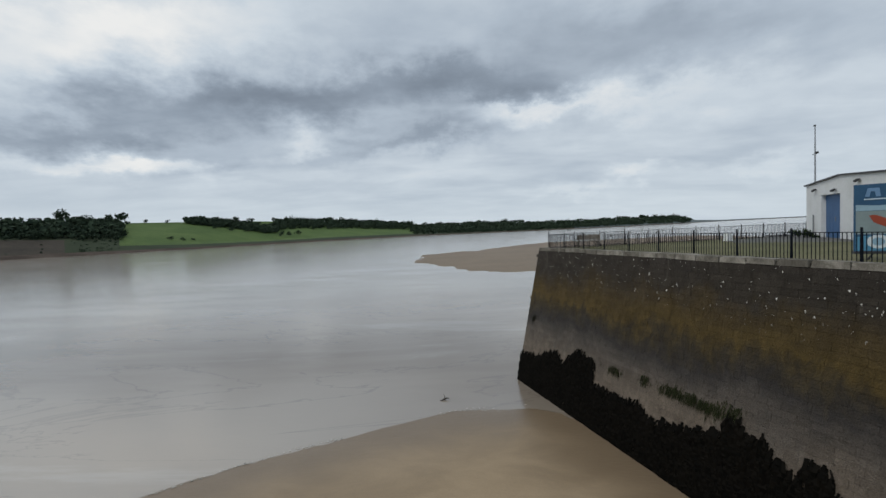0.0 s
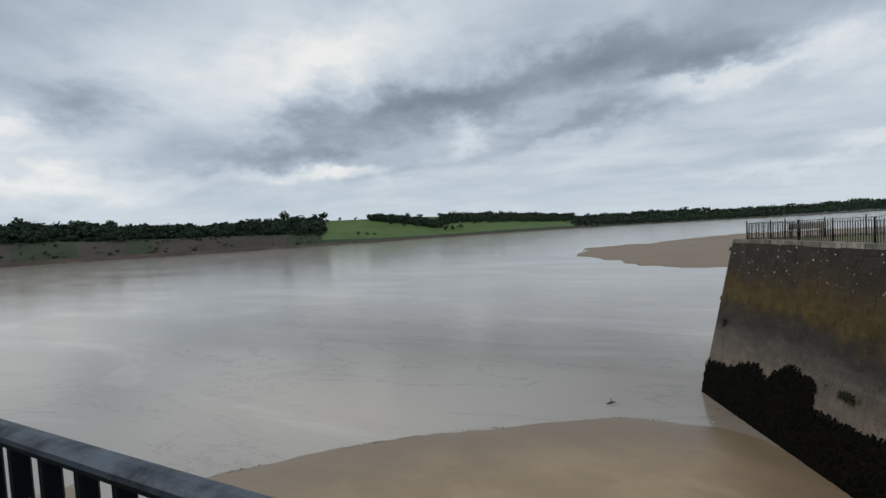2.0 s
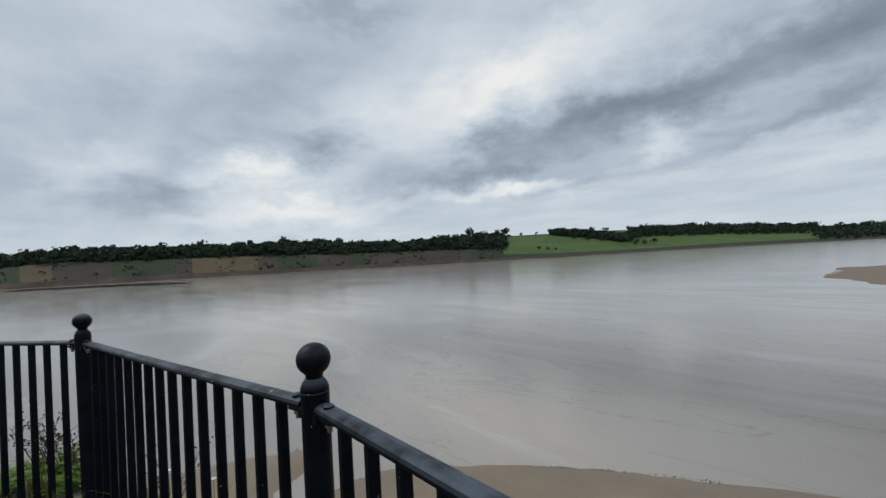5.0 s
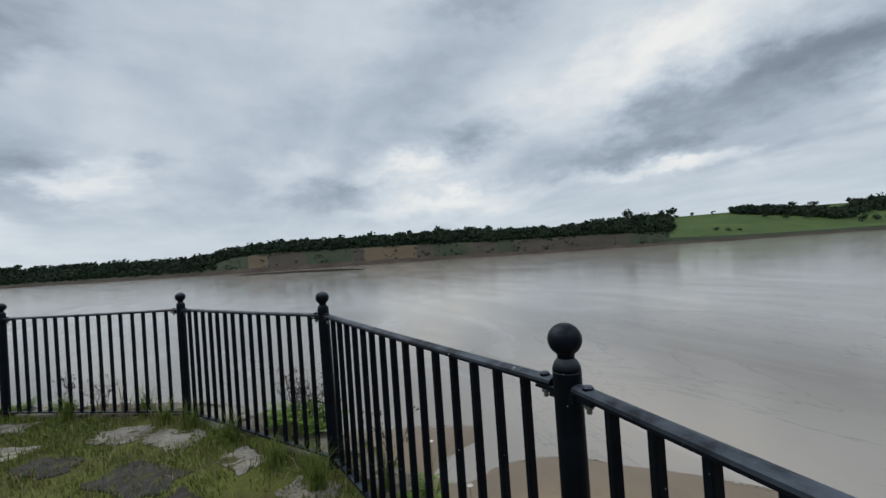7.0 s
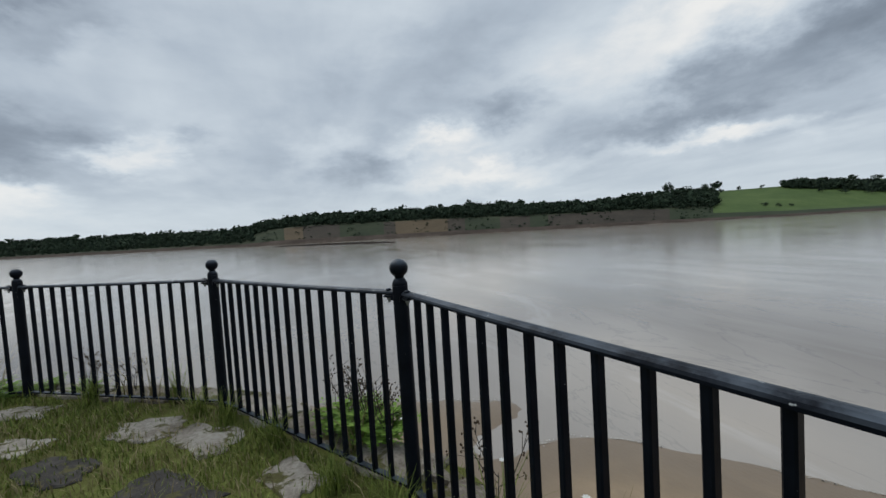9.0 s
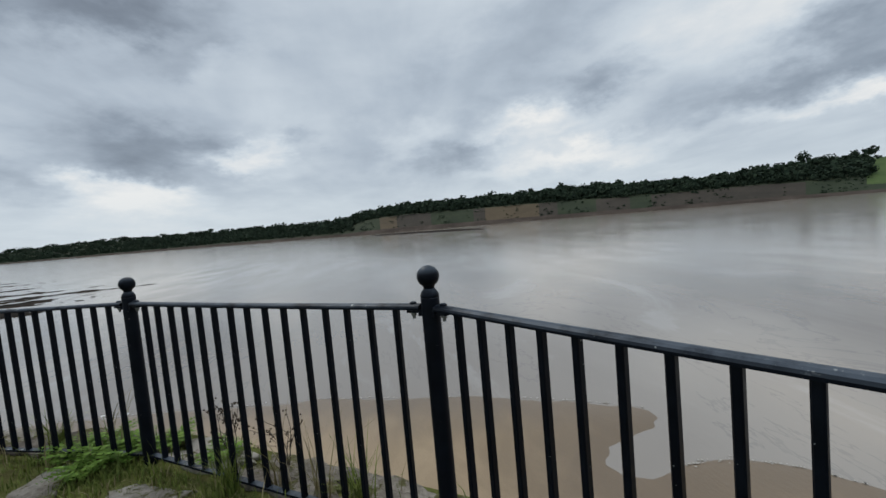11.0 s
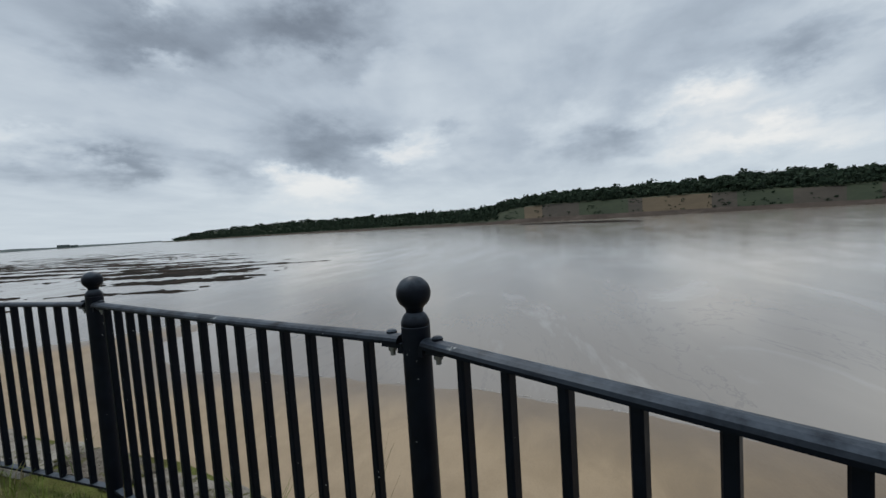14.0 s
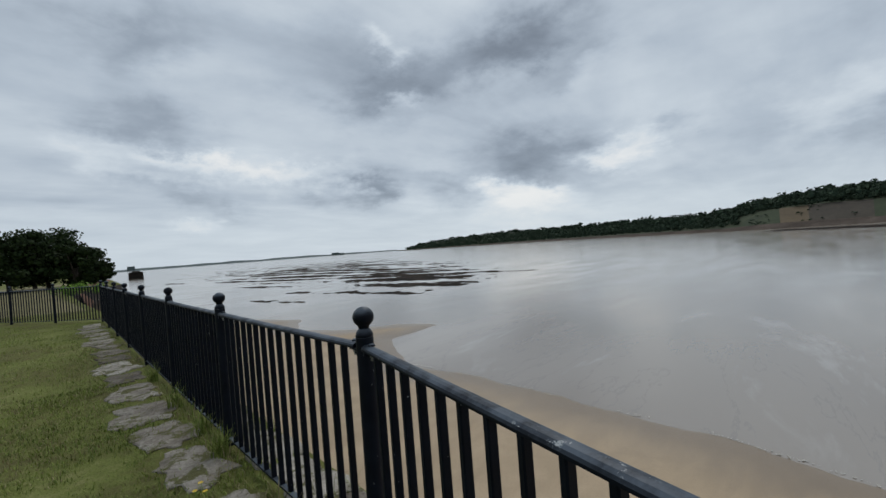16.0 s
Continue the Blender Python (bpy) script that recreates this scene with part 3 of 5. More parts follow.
# ---------------------------------------------------------------- far bank
# bearing, distance of the waterline, angles up to: top of the beach, foot of the woods, skyline
FAR_NORTH = [
    (-46, 4200, -0.10, -0.06, 0.05), (-40, 3300, -0.15, -0.08, 0.05), (-36, 2600, -0.20, -0.1, 0.12), (-34, 2200, -0.24, -0.12, 0.25),
    (-31.4, 1800, -0.28, -0.15, 0.72), (-26, 1500, -0.34, -0.2, 0.85), (-22, 1350, -0.38, -0.25, 0.70), (-19, 1270, -0.4, -0.28, 0.78),
    (-14.7, 1270, -0.42, -0.3, 0.72), (-10.8, 1240, -0.42, -0.3, 1.05), (-3.8, 1190, -0.44, -0.28, 1.12), (2.5, 1100, -0.44, 0.02, 1.2),
    (11.7, 930, -0.5, 0.0, 1.9), (22, 780, -0.6, -0.2, 2.4), (29.5, 680, -0.7, -0.05, 2.55), (35.6, 650, -0.7, 0.3, 2.6),
]
FAR_SOUTH = [
    (37, 645, -0.68, 0.5, 2.95), (40.7, 630, -0.66, 0.68, 3.0), (44.7, 620, -0.64, 0.85, 2.68), (48, 610, -0.64, 0.85, 2.5),
    (55.5, 620, -0.58, 0.92, 2.7), (63, 635, -0.5, 1.1, 3.15), (71, 650, -0.45, 1.3, 3.05), (79, 670, -0.38, 1.3, 3.0),
    (86, 690, -0.32, 1.35, 2.9), (90, 710, -0.3, 1.25, 2.6), (92.5, 730, -0.35, 1.0, 2.3), (96, 790, -0.5, 0.1, 1.5),
    (101, 890, -0.4, -0.05, 1.5), (107, 1000, -0.35, -0.15, 1.5), (115, 1300, -0.25, -0.15, 1.5), (123, 1800, -0.2, -0.15, 1.42),
    (130, 2150, -0.18, -0.12, 1.1), (134.8, 2400, -0.2, -0.15, 0.6), (136.7, 2480, -0.22, -0.2, 0.05), (138, 2520, -0.25, -0.25, -0.24),
]
FAR = FAR_NORTH + FAR_SOUTH


def zed(r, el):
    return EYE.z + r * math.tan(radians(el))


def far_land(b):
    """Rows of (distance, height) up the bank at that bearing, and the height of its trees."""
    r0 = interp(b, FAR, 1)
    wooded = not (2.0 < b < 35.8)
    tree = 13.0 if wooded else 5.0
    wide = 0.10 * r0
    r1, r2, r3 = r0 + 0.05 * r0, r0 + 0.05 * r0 + wide, r0 + 0.05 * r0 + wide + 0.32 * r0
    sky = zed(r3, interp(b, FAR, 4)) - tree
    foot = zed(r2, interp(b, FAR, 3))
    rows = [(r0 - 25, WATER - 1.0), (r0, WATER + 0.02), (r1, max(zed(r1, interp(b, FAR, 2)), WATER + 0.6)), (r2, max(foot, WATER + 1.0)),
            (r3, max(sky, WATER + 1.2)), (r3 * 1.25, max(sky - 6, WATER + 1.2))]
    return rows, tree, wooded


def far_height(b, r):
    rows, _, _ = far_land(b)
    return float(np.interp(r, [q[0] for q in rows], [q[1] for q in rows]))


PLOTS = [(94.6, 90.2, 2), (90.2, 87.8, 0), (87.8, 83, 1), (83, 77, 2), (77, 75.5, 1), (75.5, 70.4, 0), (70.2, 68.4, 0), (68.4, 65.8, 1), (65.8, 61, 2),
         (61, 57, 1), (57, 54.6, 2), (54.6, 40.5, 1), (40.5, 35.6, 2)]
bank_mats = [M_MUD, M_FLOOR, M_FIELD, M_PLOT_TAN, M_PLOT_BROWN, M_PLOT_GREEN, M_DISTANT]
g = Geo()
bs = list(np.arange(-46, 138.01, 0.4))
steps = [0, 1, 1.5, 2, 2.25, 2.5, 2.75, 3, 3.33, 3.67, 4, 5]


def far_place(b, s):
    rows, _, _ = far_land(b)
    r = float(np.interp(s, range(6), [q[0] for q in rows]))
    z = float(np.interp(s, range(6), [q[1] for q in rows]))
    if s == 1.5:
        z += 1.2 * noise.noise(Vector((b * 0.9, 1.0, 0)))
    if 1 <= s <= 2:
        r += (14 * noise.noise(Vector((b * 0.35, 0.0, 0))) + 5 * noise.noise(Vector((b * 1.7, 0.5, 0)))) * (1.0 if s < 2 else 0.3)
    return polar(b, r, z)


def far_mat(b, s):
    if s < 2:
        return 0
    # the farthest hills take the colour with haze mixed in
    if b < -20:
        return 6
    if 2.0 < b < 35.8:
        # pasture between hedges; scrub along the shore
        if s < 2.6:
            return 5
        return 2
    if s < 3:
        for hi, lo, k in PLOTS:
            if lo <= b < hi:
                return 3 + k
        return 1
    return 1


grid(g, bs, steps, far_place, far_mat)
setting("backdrop_far_bank", g, bank_mats, "far river bank of mud, pasture and plots below woods")

# distant low shore down the estuary and beyond the point
g = Geo()
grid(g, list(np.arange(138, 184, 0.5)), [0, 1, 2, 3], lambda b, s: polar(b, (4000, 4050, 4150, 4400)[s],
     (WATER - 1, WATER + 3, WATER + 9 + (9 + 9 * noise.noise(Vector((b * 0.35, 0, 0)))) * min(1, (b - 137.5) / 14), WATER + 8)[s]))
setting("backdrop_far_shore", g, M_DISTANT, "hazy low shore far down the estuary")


def crown(geo, c, rx, rz, count, size, mi=0):
    """Leaf clumps spread through a lumpy crown."""
    lumps = [(Vector((0, 0, 0)), 1.0)] + [(Vector((rng.normal() * 0.45, rng.normal() * 0.45, rng.normal() * 0.35)), 0.45 + 0.3 * rng.random()) for _ in range(5)]
    for _ in range(count):
        o, q = lumps[rng.integers(len(lumps))]
        d = Vector((rng.normal(), rng.normal(), rng.normal())).normalized() * q * (0.55 + 0.45 * rng.random())
        p = o + d
        p = Vector((c[0] + p.x * rx, c[1] + p.y * rx, c[2] + p.z * rz))
        a = (d.normalized() + 0.6 * Vector((rng.normal(), rng.normal(), rng.normal())).normalized()).normalized()
        b = a.orthogonal().normalized()
        e = a.cross(b)
        s = size * (0.6 + 0.8 * rng.random())
        geo.face([p + b * s, p + e * s * 0.8, p - b * s * 0.9, p - e * s * 0.7], mi)


g = Geo()
n_trees = 0
for b in np.arange(-33, 136.4, 0.42):
    rows, tree, wooded = far_land(b)
    lo, hi = rows[3][0], rows[4][0]
    n = 9
    if not wooded:
        if b > 30:
            continue
        # hedged woods fill the upper slope above the pasture
        f = float(np.interp(b, [2, 3.5, 10.5, 17.1, 19, 21.2, 25.5, 29.6], [0.2, 0.27, 0.42, 0.5, 0.45, 0.26, 0.6, 0.85]))
        lo, hi = lo + (hi - lo) * f, lo + (hi - lo) * (1.0 if b < 20 else min(1.0, f + 0.3))
        tree, n = 11.0, 9
    if b > 94.6 or b < 2:
        lo = rows[2][0] + 8
    for k in range(n):
        t = (k + rng.random() * 0.9) / n
        r = lo + (hi - lo) * t
        bb = b + rng.uniform(-0.25, 0.25)
        z = far_height(bb, r)
        s = tree * (0.5 + 0.45 * rng.random() + 0.45 * rng.random() ** 4) * (1.0 + r / 5200)
        if k == 0:
            s *= 0.65
        k2 = 0.5 * (1 + r / 2500)
        p = polar(bb, r, z + s * 0.52)
        crown(g, p, s * k2 * (0.8 + 0.5 * rng.random()), s * 0.46, 78, s * 0.18)
# scrub along the top of the beach and between the plots
for _ in range(380):
    b = rng.uniform(36, 95)
    rows, _, _ = far_land(b)
    r = rows[2][0] + (rows[3][0] - rows[2][0]) * rng.random() ** 1.6
    if noise.noise(Vector((b * 0.45, 7.0, 0))) < 0.0:
        continue
    s = 1.6 + 2.6 * rng.random() ** 2
    crown(g, polar(b, r, far_height(b, r) + s * 0.4), s * 0.8, s * 0.42, 26, s * 0.22)
tagged(part("woodland", g, M_FARLEAF), "dark mixed woods along the far bank", "woods", "", "stuff")


def far_tree(b, r, tall, spread, label, name="tree", up=0.8):
    x, y, z = polar(b, r, far_height(b, r))
    t = thing(name, label, "tree", I(x, y, z - 0.5), "trees on the far ridge")
    g = Geo()
    g.tube([(0, 0, 0), (0.2, 0, tall * 0.3), (0.1, 0.2, tall * 0.62)], [tall * 0.035, tall * 0.026, tall * 0.012], 7)
    for k in range(4):
        a = k * 1.6 + b
        g.tube([(0, 0, tall * 0.32), (math.cos(a) * spread * 0.5, math.sin(a) * spread * 0.5, tall * 0.62)], [tall * 0.016, tall * 0.005], 5)
    part("trunk", g, M_BARK, t)
    g = Geo()
    crown(g, (0, 0, tall * (1 - up * 0.5)), spread, tall * up * 0.5, 320, tall * 0.07)
    part("crown", g, M_FARLEAF, t)
    return t


# single trees and hedgerows about the pasture
RIDGE = [(36.8, 15, 6.5), (38.6, 13, 6), (40.6, 16, 9), (33.6, 6, 4), (31.6, 5, 3.5), (29.7, 9, 5), (28.9, 10, 6.5), (28.0, 9, 5), (22.9, 8, 6), (24.6, 10, 7),
         (20.4, 9, 6), (19.0, 10, 7), (17.8, 8, 5), (16.4, 10, 8), (14.9, 9, 6), (13.2, 9, 7), (11.6, 10, 8), (10.2, 9, 7), (8.3, 10, 8), (6.6, 9, 8), (4.8, 10, 8), (3.2, 9, 8)]
for b, tall, spread in RIDGE:
    rows, _, _ = far_land(b)
    far_tree(b, rows[4][0] - 12, tall * 1.5, spread * 1.15, "single broad-leaved tree on the skyline of the pasture")
for b, f, tall, spread in [(31.3, 0.06, 7, 5), (30.2, 0.05, 6, 4), (29.2, 0.05, 5, 3.5), (19.6, 0.10, 12, 7), (18.7, 0.10, 11, 6), (17.5, 0.12, 12, 7.5), (25.2, 0.42, 9, 8),
                           (23.4, 0.36, 9, 8), (21.6, 0.3, 9, 8), (20.2, 0.27, 9, 8), (26.8, 0.55, 10, 8), (15.6, 0.4, 10, 9), (13.5, 0.42, 9, 9), (11.4, 0.42, 9, 9), (9.0, 0.42, 9, 10), (6.5, 0.4, 9, 10), (4.0, 0.35, 9, 10)]:
    rows, _, _ = far_land(b)
    far_tree(b, rows[3][0] + (rows[4][0] - rows[3][0]) * f, tall, spread, "dark hedgerow tree between green fields", up=0.85)

# ---------------------------------------------------------------- the pier underfoot
FENCE = [(-1.473, 2.348), (-3.606, 2.410), (-5.793, 1.990), (-7.612, 0.767), (-8.812, -1.165), (-9.449, -3.195), (-9.640, -5.400),
         (-9.835, -7.546), (-10.030, -9.676), (-10.225, -11.806), (-10.420, -13.936), (-10.615, -16.066), (-10.810, -18.196)]
CROSS = [(-10.81, -18.20), (-9.89, -20.04), (-8.97, -21.88), (-8.05, -23.72), (-7.13, -25.56)]


def outward(line, d):
    """The line moved sideways by d metres (to the river's side)."""
    out = []
    for i, p in enumerate(line):
        a, b = Vector(line[max(i - 1, 0)]), Vector(line[min(i + 1, len(line) - 1)])
        t = (b - a).normalized()
        out.append((p[0] + t.y * d, p[1] - t.x * d))
    return out


EDGE = outward(FENCE, 0.38)
EDGE = [(9.0, 2.9), (2.0, 2.85)] + EDGE + [(-11.8, -30.0), (-13.0, -46.0), (-19.0, -60.0), (-24.0, -95.0), (-30.0, -160.0), (-60.0, -420.0)]
g = Geo()
rim = [(x, y, 0.0) for x, y in EDGE]
back = [(30.0, -420.0, 0.0), (26.0, -60.0, 0.0), (17.0, -12.0, 0.0)]
g.face(list(reversed(rim + back)))
setting("ground_lawn", g, M_LAWN, "short mown grass on top of the old stone pier")
g = Geo()
foot = outward(EDGE, 0.9)
loop = list(zip(rim, [(x, y, WATER - 1) for x, y in foot])) + [(p, (p[0], p[1], WATER - 1)) for p in back]
for (a, af), (b, bf) in zip(loop, loop[1:] + loop[:1]):
    g.face([a, b, bf, af])
setting("wall_pier", g, M_STONE, "old stone pier wall falling to the sand")

# ---------------------------------------------------------------- railing


def d_section(w, h, n=7):
    """Half-round hand rail: flat below, domed above."""
    pts = [(-w / 2, 0.0), (w / 2, 0.0)]
    for i in range(n):
        a = math.pi * i / (n - 1)
        pts.append((w / 2 * math.cos(a), h * 0.35 + h * 0.65 * math.sin(a)))
    return pts


def bar_mesh(size, tall):
    g = Geo()
    c = size * 0.18
    h = size / 2
    e = h * 1.3
    ring = [(h - c, -e), (h, -e + c), (h, e - c), (h - c, e), (-h + c, e), (-h, e - c), (-h, -e + c), (-h + c, -e)]
    for z in (0.0, tall):
        g.v += [(x, y, z) for x, y in ring]
    for i in range(8):
        j = (i + 1) % 8
        g.f.append((i, j, j + 8, i + 8))
        g.m.append(0)
    return g.mesh("bar", M_IRON)


RAIL_TOP = 1.122
BAR = bar_mesh(0.0245, RAIL_TOP - 0.02 - 0.075)
BALL = [(0.023, 1.184), (0.025, 1.196)] + [(0.048 * math.cos(q), 1.2385 + 0.0465 * math.sin(q)) for q in np.linspace(-0.95, 1.42, 13)]
SHAFT = [(0.040, -0.05), (0.040, -0.045), (0.040, 0.5), (0.040, 1.146), (0.040, 1.150)]
CAP = [(0.040, 1.150), (0.0395, 1.160), (0.034, 1.174), (0.027, 1.183), (0.023, 1.187)]


def turned(name, profile, n=28):
    g = Geo()
    g.lathe(I(), profile, n)
    me = g.mesh(name, M_IRON, True)
    for p in me.polygons[-2:]:
        p.use_smooth = False
    return me


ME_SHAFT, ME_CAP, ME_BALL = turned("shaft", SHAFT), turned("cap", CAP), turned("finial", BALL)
g = Geo()
g.block(I(0.070, 0, RAIL_TOP - 0.034), 0.085, 0.034, 0.010, 0.002)
g.block(I(0.040, 0, RAIL_TOP - 0.037), 0.02, 0.05, 0.026, 0.002)
ME_BRACKET = g.mesh("bracket", M_IRON)
M_NUT = plain("dull_galvanised_nut", (0.20, 0.20, 0.19), 0.5, 0.6)
g = Geo()
g.lathe(I(0.085, 0, 0), [(0.0075, RAIL_TOP - 0.066), (0.0075, RAIL_TOP - 0.052), (0.0125, RAIL_TOP - 0.052), (0.0125, RAIL_TOP - 0.040)], 8)
ME_NUT = g.mesh("nut", M_NUT)
g = Geo()
g.lathe(I(0.085, 0, 0), [(0.0155, RAIL_TOP - 0.003), (0.015, RAIL_TOP + 0.004), (0.010, RAIL_TOP + 0.008)], 12)
ME_BOLT = g.mesh("bolt_head", M_IRON)


def railing_post(x, y, ways, lean):
    p = thing("railing_post", "black-painted round iron post with a ball finial", "post", pose(x, y, 0, lean[0], lean[1], 0), "posts of the pier railing")
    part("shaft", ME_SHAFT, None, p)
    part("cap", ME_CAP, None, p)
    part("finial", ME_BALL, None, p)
    for a in ways:
        br = part("bracket", ME_BRACKET, None, p, "flat bolted rail bracket", m=I(0, 0, 0, a))
        part("bolt_head", ME_BOLT, None, br)
        part("nut", ME_NUT, None, br, "dull grey nut")


def railing_panel(a, b, count=15):
    a, b = Vector(a), Vector(b)
    d = (b - a).length
    t = math.degrees(math.atan2(b.y - a.y, b.x - a.x))
    p = thing("railing", "black-painted iron railing panel with square bars", "railing", I(a.x, a.y, 0, t), "panels of the pier railing")
    g = Geo()
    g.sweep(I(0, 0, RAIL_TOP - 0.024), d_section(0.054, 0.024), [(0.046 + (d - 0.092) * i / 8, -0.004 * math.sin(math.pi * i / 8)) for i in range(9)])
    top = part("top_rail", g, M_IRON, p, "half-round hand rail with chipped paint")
    g = Geo()
    g.block(I(d / 2, 0, 0.070), d - 0.08, 0.040, 0.012, 0.002)
    part("bottom_rail", g, M_IRON, p)
    pitch = d / (count - 1 + 2.6)
    for i in range(count):
        part("bar", BAR, None, p, m=pose(pitch * (1.3 + i) + rng.normal() * 0.002, 0, 0.075, 0, rng.normal() * 0.12, 0))


def bearing_of(a, b):
    return math.degrees(math.atan2(b[1] - a[1], b[0] - a[0]))


def railing(line, skip_first=False):
    for i, p in enumerate(line):
        ways = []
        if i:
            ways.append(bearing_of(p, line[i - 1]))
        if i < len(line) - 1:
            ways.append(bearing_of(p, line[i + 1]))
            railing_panel(p, line[i + 1])
        if i or not skip_first:
            railing_post(p[0], p[1], ways, (rng.normal() * 0.3, rng.normal() * 0.3))


railing(FENCE)
railing(CROSS, True)

# ---------------------------------------------------------------- quay across the entrance
TOP = -0.12
QUAY_TURN = pose(-2.10, 1.75, 0, 0, 0, 2.3) @ pose(1.93, -1.94, 0)


def quay_place(x, y, z=0.0):
    """A place of the quay's own plan, turned to that of the pier."""
    return QUAY_TURN @ Vector((x, y, z))


def quay_way(x, y):
    return (QUAY_TURN.to_3x3() @ Vector((x, y, 0))).normalized()


Q0 = quay_place(6.22, 33.2)
QD = quay_way(0.277, -0.961)
QN = Vector((QD.y, -QD.x, 0))
if QN.x > 0:
    QN = -QN
QLEN, BATTER = 34.0, 2.0


def on_quay(s, h, proud=0.0):
    """A place on the battered wall: s metres from its corner, h above the water."""
    f = 1 - h / (TOP - WATER)
    return Q0 + QD * s + QN * (BATTER * f + proud) + Vector((0, 0, WATER + h))


RD = Vector((0.985, 0.17, 0)).normalized()
RN = Vector((-RD.y, RD.x, 0))
H = TOP - WATER
g = Geo()
deep = -1.5
c_top, c_low = on_quay(0, H, 0.012), on_quay(-0.4, deep, 0.012)
g.face([on_quay(QLEN, H, 0.012), c_top, c_low, on_quay(QLEN, deep, 0.012)])
g.face([c_top, c_top + RD * 60, c_low + RD * 60 + RN * 1.4, c_low])
wall_quay = setting("wall_quay", g, M_STONE, "battered masonry quay wall with tidal stains and weed")
g = Geo()
far_end = c_top + RD * 60
g.face([on_quay(QLEN, H, -0.1), quay_place(40, -8), quay_place(120, 20), (far_end.x, far_end.y, TOP - 0.03), (c_top.x + 0.05, c_top.y, TOP - 0.03)])
for v in range(len(g.v)):
    g.v[v] = (g.v[v][0], g.v[v][1], TOP - 0.03)
setting("ground_quay", g, M_QUAYGRASS, "rough grass on the quay across the entrance")


def rail_plain(line, name_group):
    """Plain iron fence of the far quay: flat-topped posts, thin bars."""
    me_post, me_bar = Geo(), Geo()
    me_post.block(I(0, 0, 0.60), 0.07, 0.07, 1.24, 0.01)
    me_bar.block(I(0, 0, 0.56), 0.020, 0.020, 1.0)
    me_post, me_bar = me_post.mesh("shaft", M_IRON), me_bar.mesh("bar", M_IRON)
    for i, p in enumerate(line):
        t = thing("fence_post", "dark iron post of the quay fence", "post", I(p[0], p[1], TOP - 0.03), name_group)
        part("shaft", me_post, None, t)
        if i == len(line) - 1:
            break
        q = line[i + 1]
        d = math.hypot(q[0] - p[0], q[1] - p[1])
        f = thing("fence", "dark iron fence panel with thin upright bars", "fence", I(p[0], p[1], TOP - 0.03, bearing_of(p, q)), name_group)
        for nm, z in (("top_rail", 1.06), ("bottom_rail", 0.10)):
            g = Geo()
            g.block(I(d / 2, 0, z), d - 0.06, 0.035, 0.025, 0.002)
            part(nm, g, M_IRON, f)
        for k in range(15):
            part("bar", me_bar, None, f, m=I(d * (k + 1) / 16, 0, 0))


a0 = Q0 - QN * 0.55 + QD * 0.45
near_line = [((a0 + QD * 2.06 * i).x, (a0 + QD * 2.06 * i).y) for i in range(15)]
rail_plain(near_line, "fence along the quay edge")
river_line = [((a0 + RD * 2.06 * i).x, (a0 + RD * 2.06 * i).y) for i in range(13)]
rail_plain(river_line, "fence along the quay's river side")

# ---------------------------------------------------------------- on the quay across the entrance
UPW = (on_quay(0, 1) - on_quay(0, 0)).normalized()
FACE = QD.cross(UPW).normalized()
if FACE.dot(QN) < 0:
    FACE = -FACE


def on_face(s, h, proud):
    """Frame on the wall: x along it, y up it, z out of it."""
    x = QD if QD.cross(UPW).dot(FACE) > 0 else -QD
    m = Matrix((x, UPW, FACE)).transposed().to_4x4()
    p = on_quay(s, h)
    m.translation = p + FACE * proud
    return m


COURSE = 0.26
WIDTHS = [0.45, 0.6, 0.75, 0.9, 1.1]
stone_meshes = []
for w in WIDTHS:
    g = Geo()
    g.block(I(0, 0, -0.06), w - 0.005, COURSE - 0.005, 0.16, 0.003)
    stone_meshes.append(g.mesh("stone", M_STONE))
rest = Geo()
plan = []
for row in range(37):
    s = -rng.random() * 0.5 + 0.1
    while s < 27:
        k = int(rng.integers(5))
        w = WIDTHS[k]
        if s + w / 2 > 0.25:
            plan.append((s + w / 2, (row + 0.5) * COURSE, k))
        s += w
near = sorted(plan, key=lambda q: -min(q[0], 22) - q[1] * 0.35)[:300]
chosen = set(near)
for q in plan:
    s, h, k = q
    m = on_face(s, h, rng.random() * 0.012)
    if q in chosen:
        part("stone", stone_meshes[k], None, wall_quay, m=m)
    else:
        rest.block(m @ I(0, 0, -0.06), WIDTHS[k] - 0.007, COURSE - 0.006, 0.16, 0.004)
tagged(part("masonry", rest, M_STONE, wall_quay), "squared tide-stained stone blocks", "", "", "stuff")
# river-side face of the corner
g = Geo()
for row in range(37):
    s = 0.2
    while s < 26:
        w = WIDTHS[int(rng.integers(5))]
        h = (row + 0.5) * COURSE
        p = c_top + (c_low - c_top) * (H - h) / (H - deep) + RD * (s + w / 2)
        up = ((c_top - c_low) + RN * 0).normalized()
        m = Matrix((RD, up, RN)).transposed().to_4x4()
        m.translation = p
        g.block(m, w - 0.035, COURSE - 0.03, 0.08, 0.01)
        s += w
tagged(part("masonry", g, M_STONE, wall_quay), "squared stone blocks of the river face", "", "", "stuff")

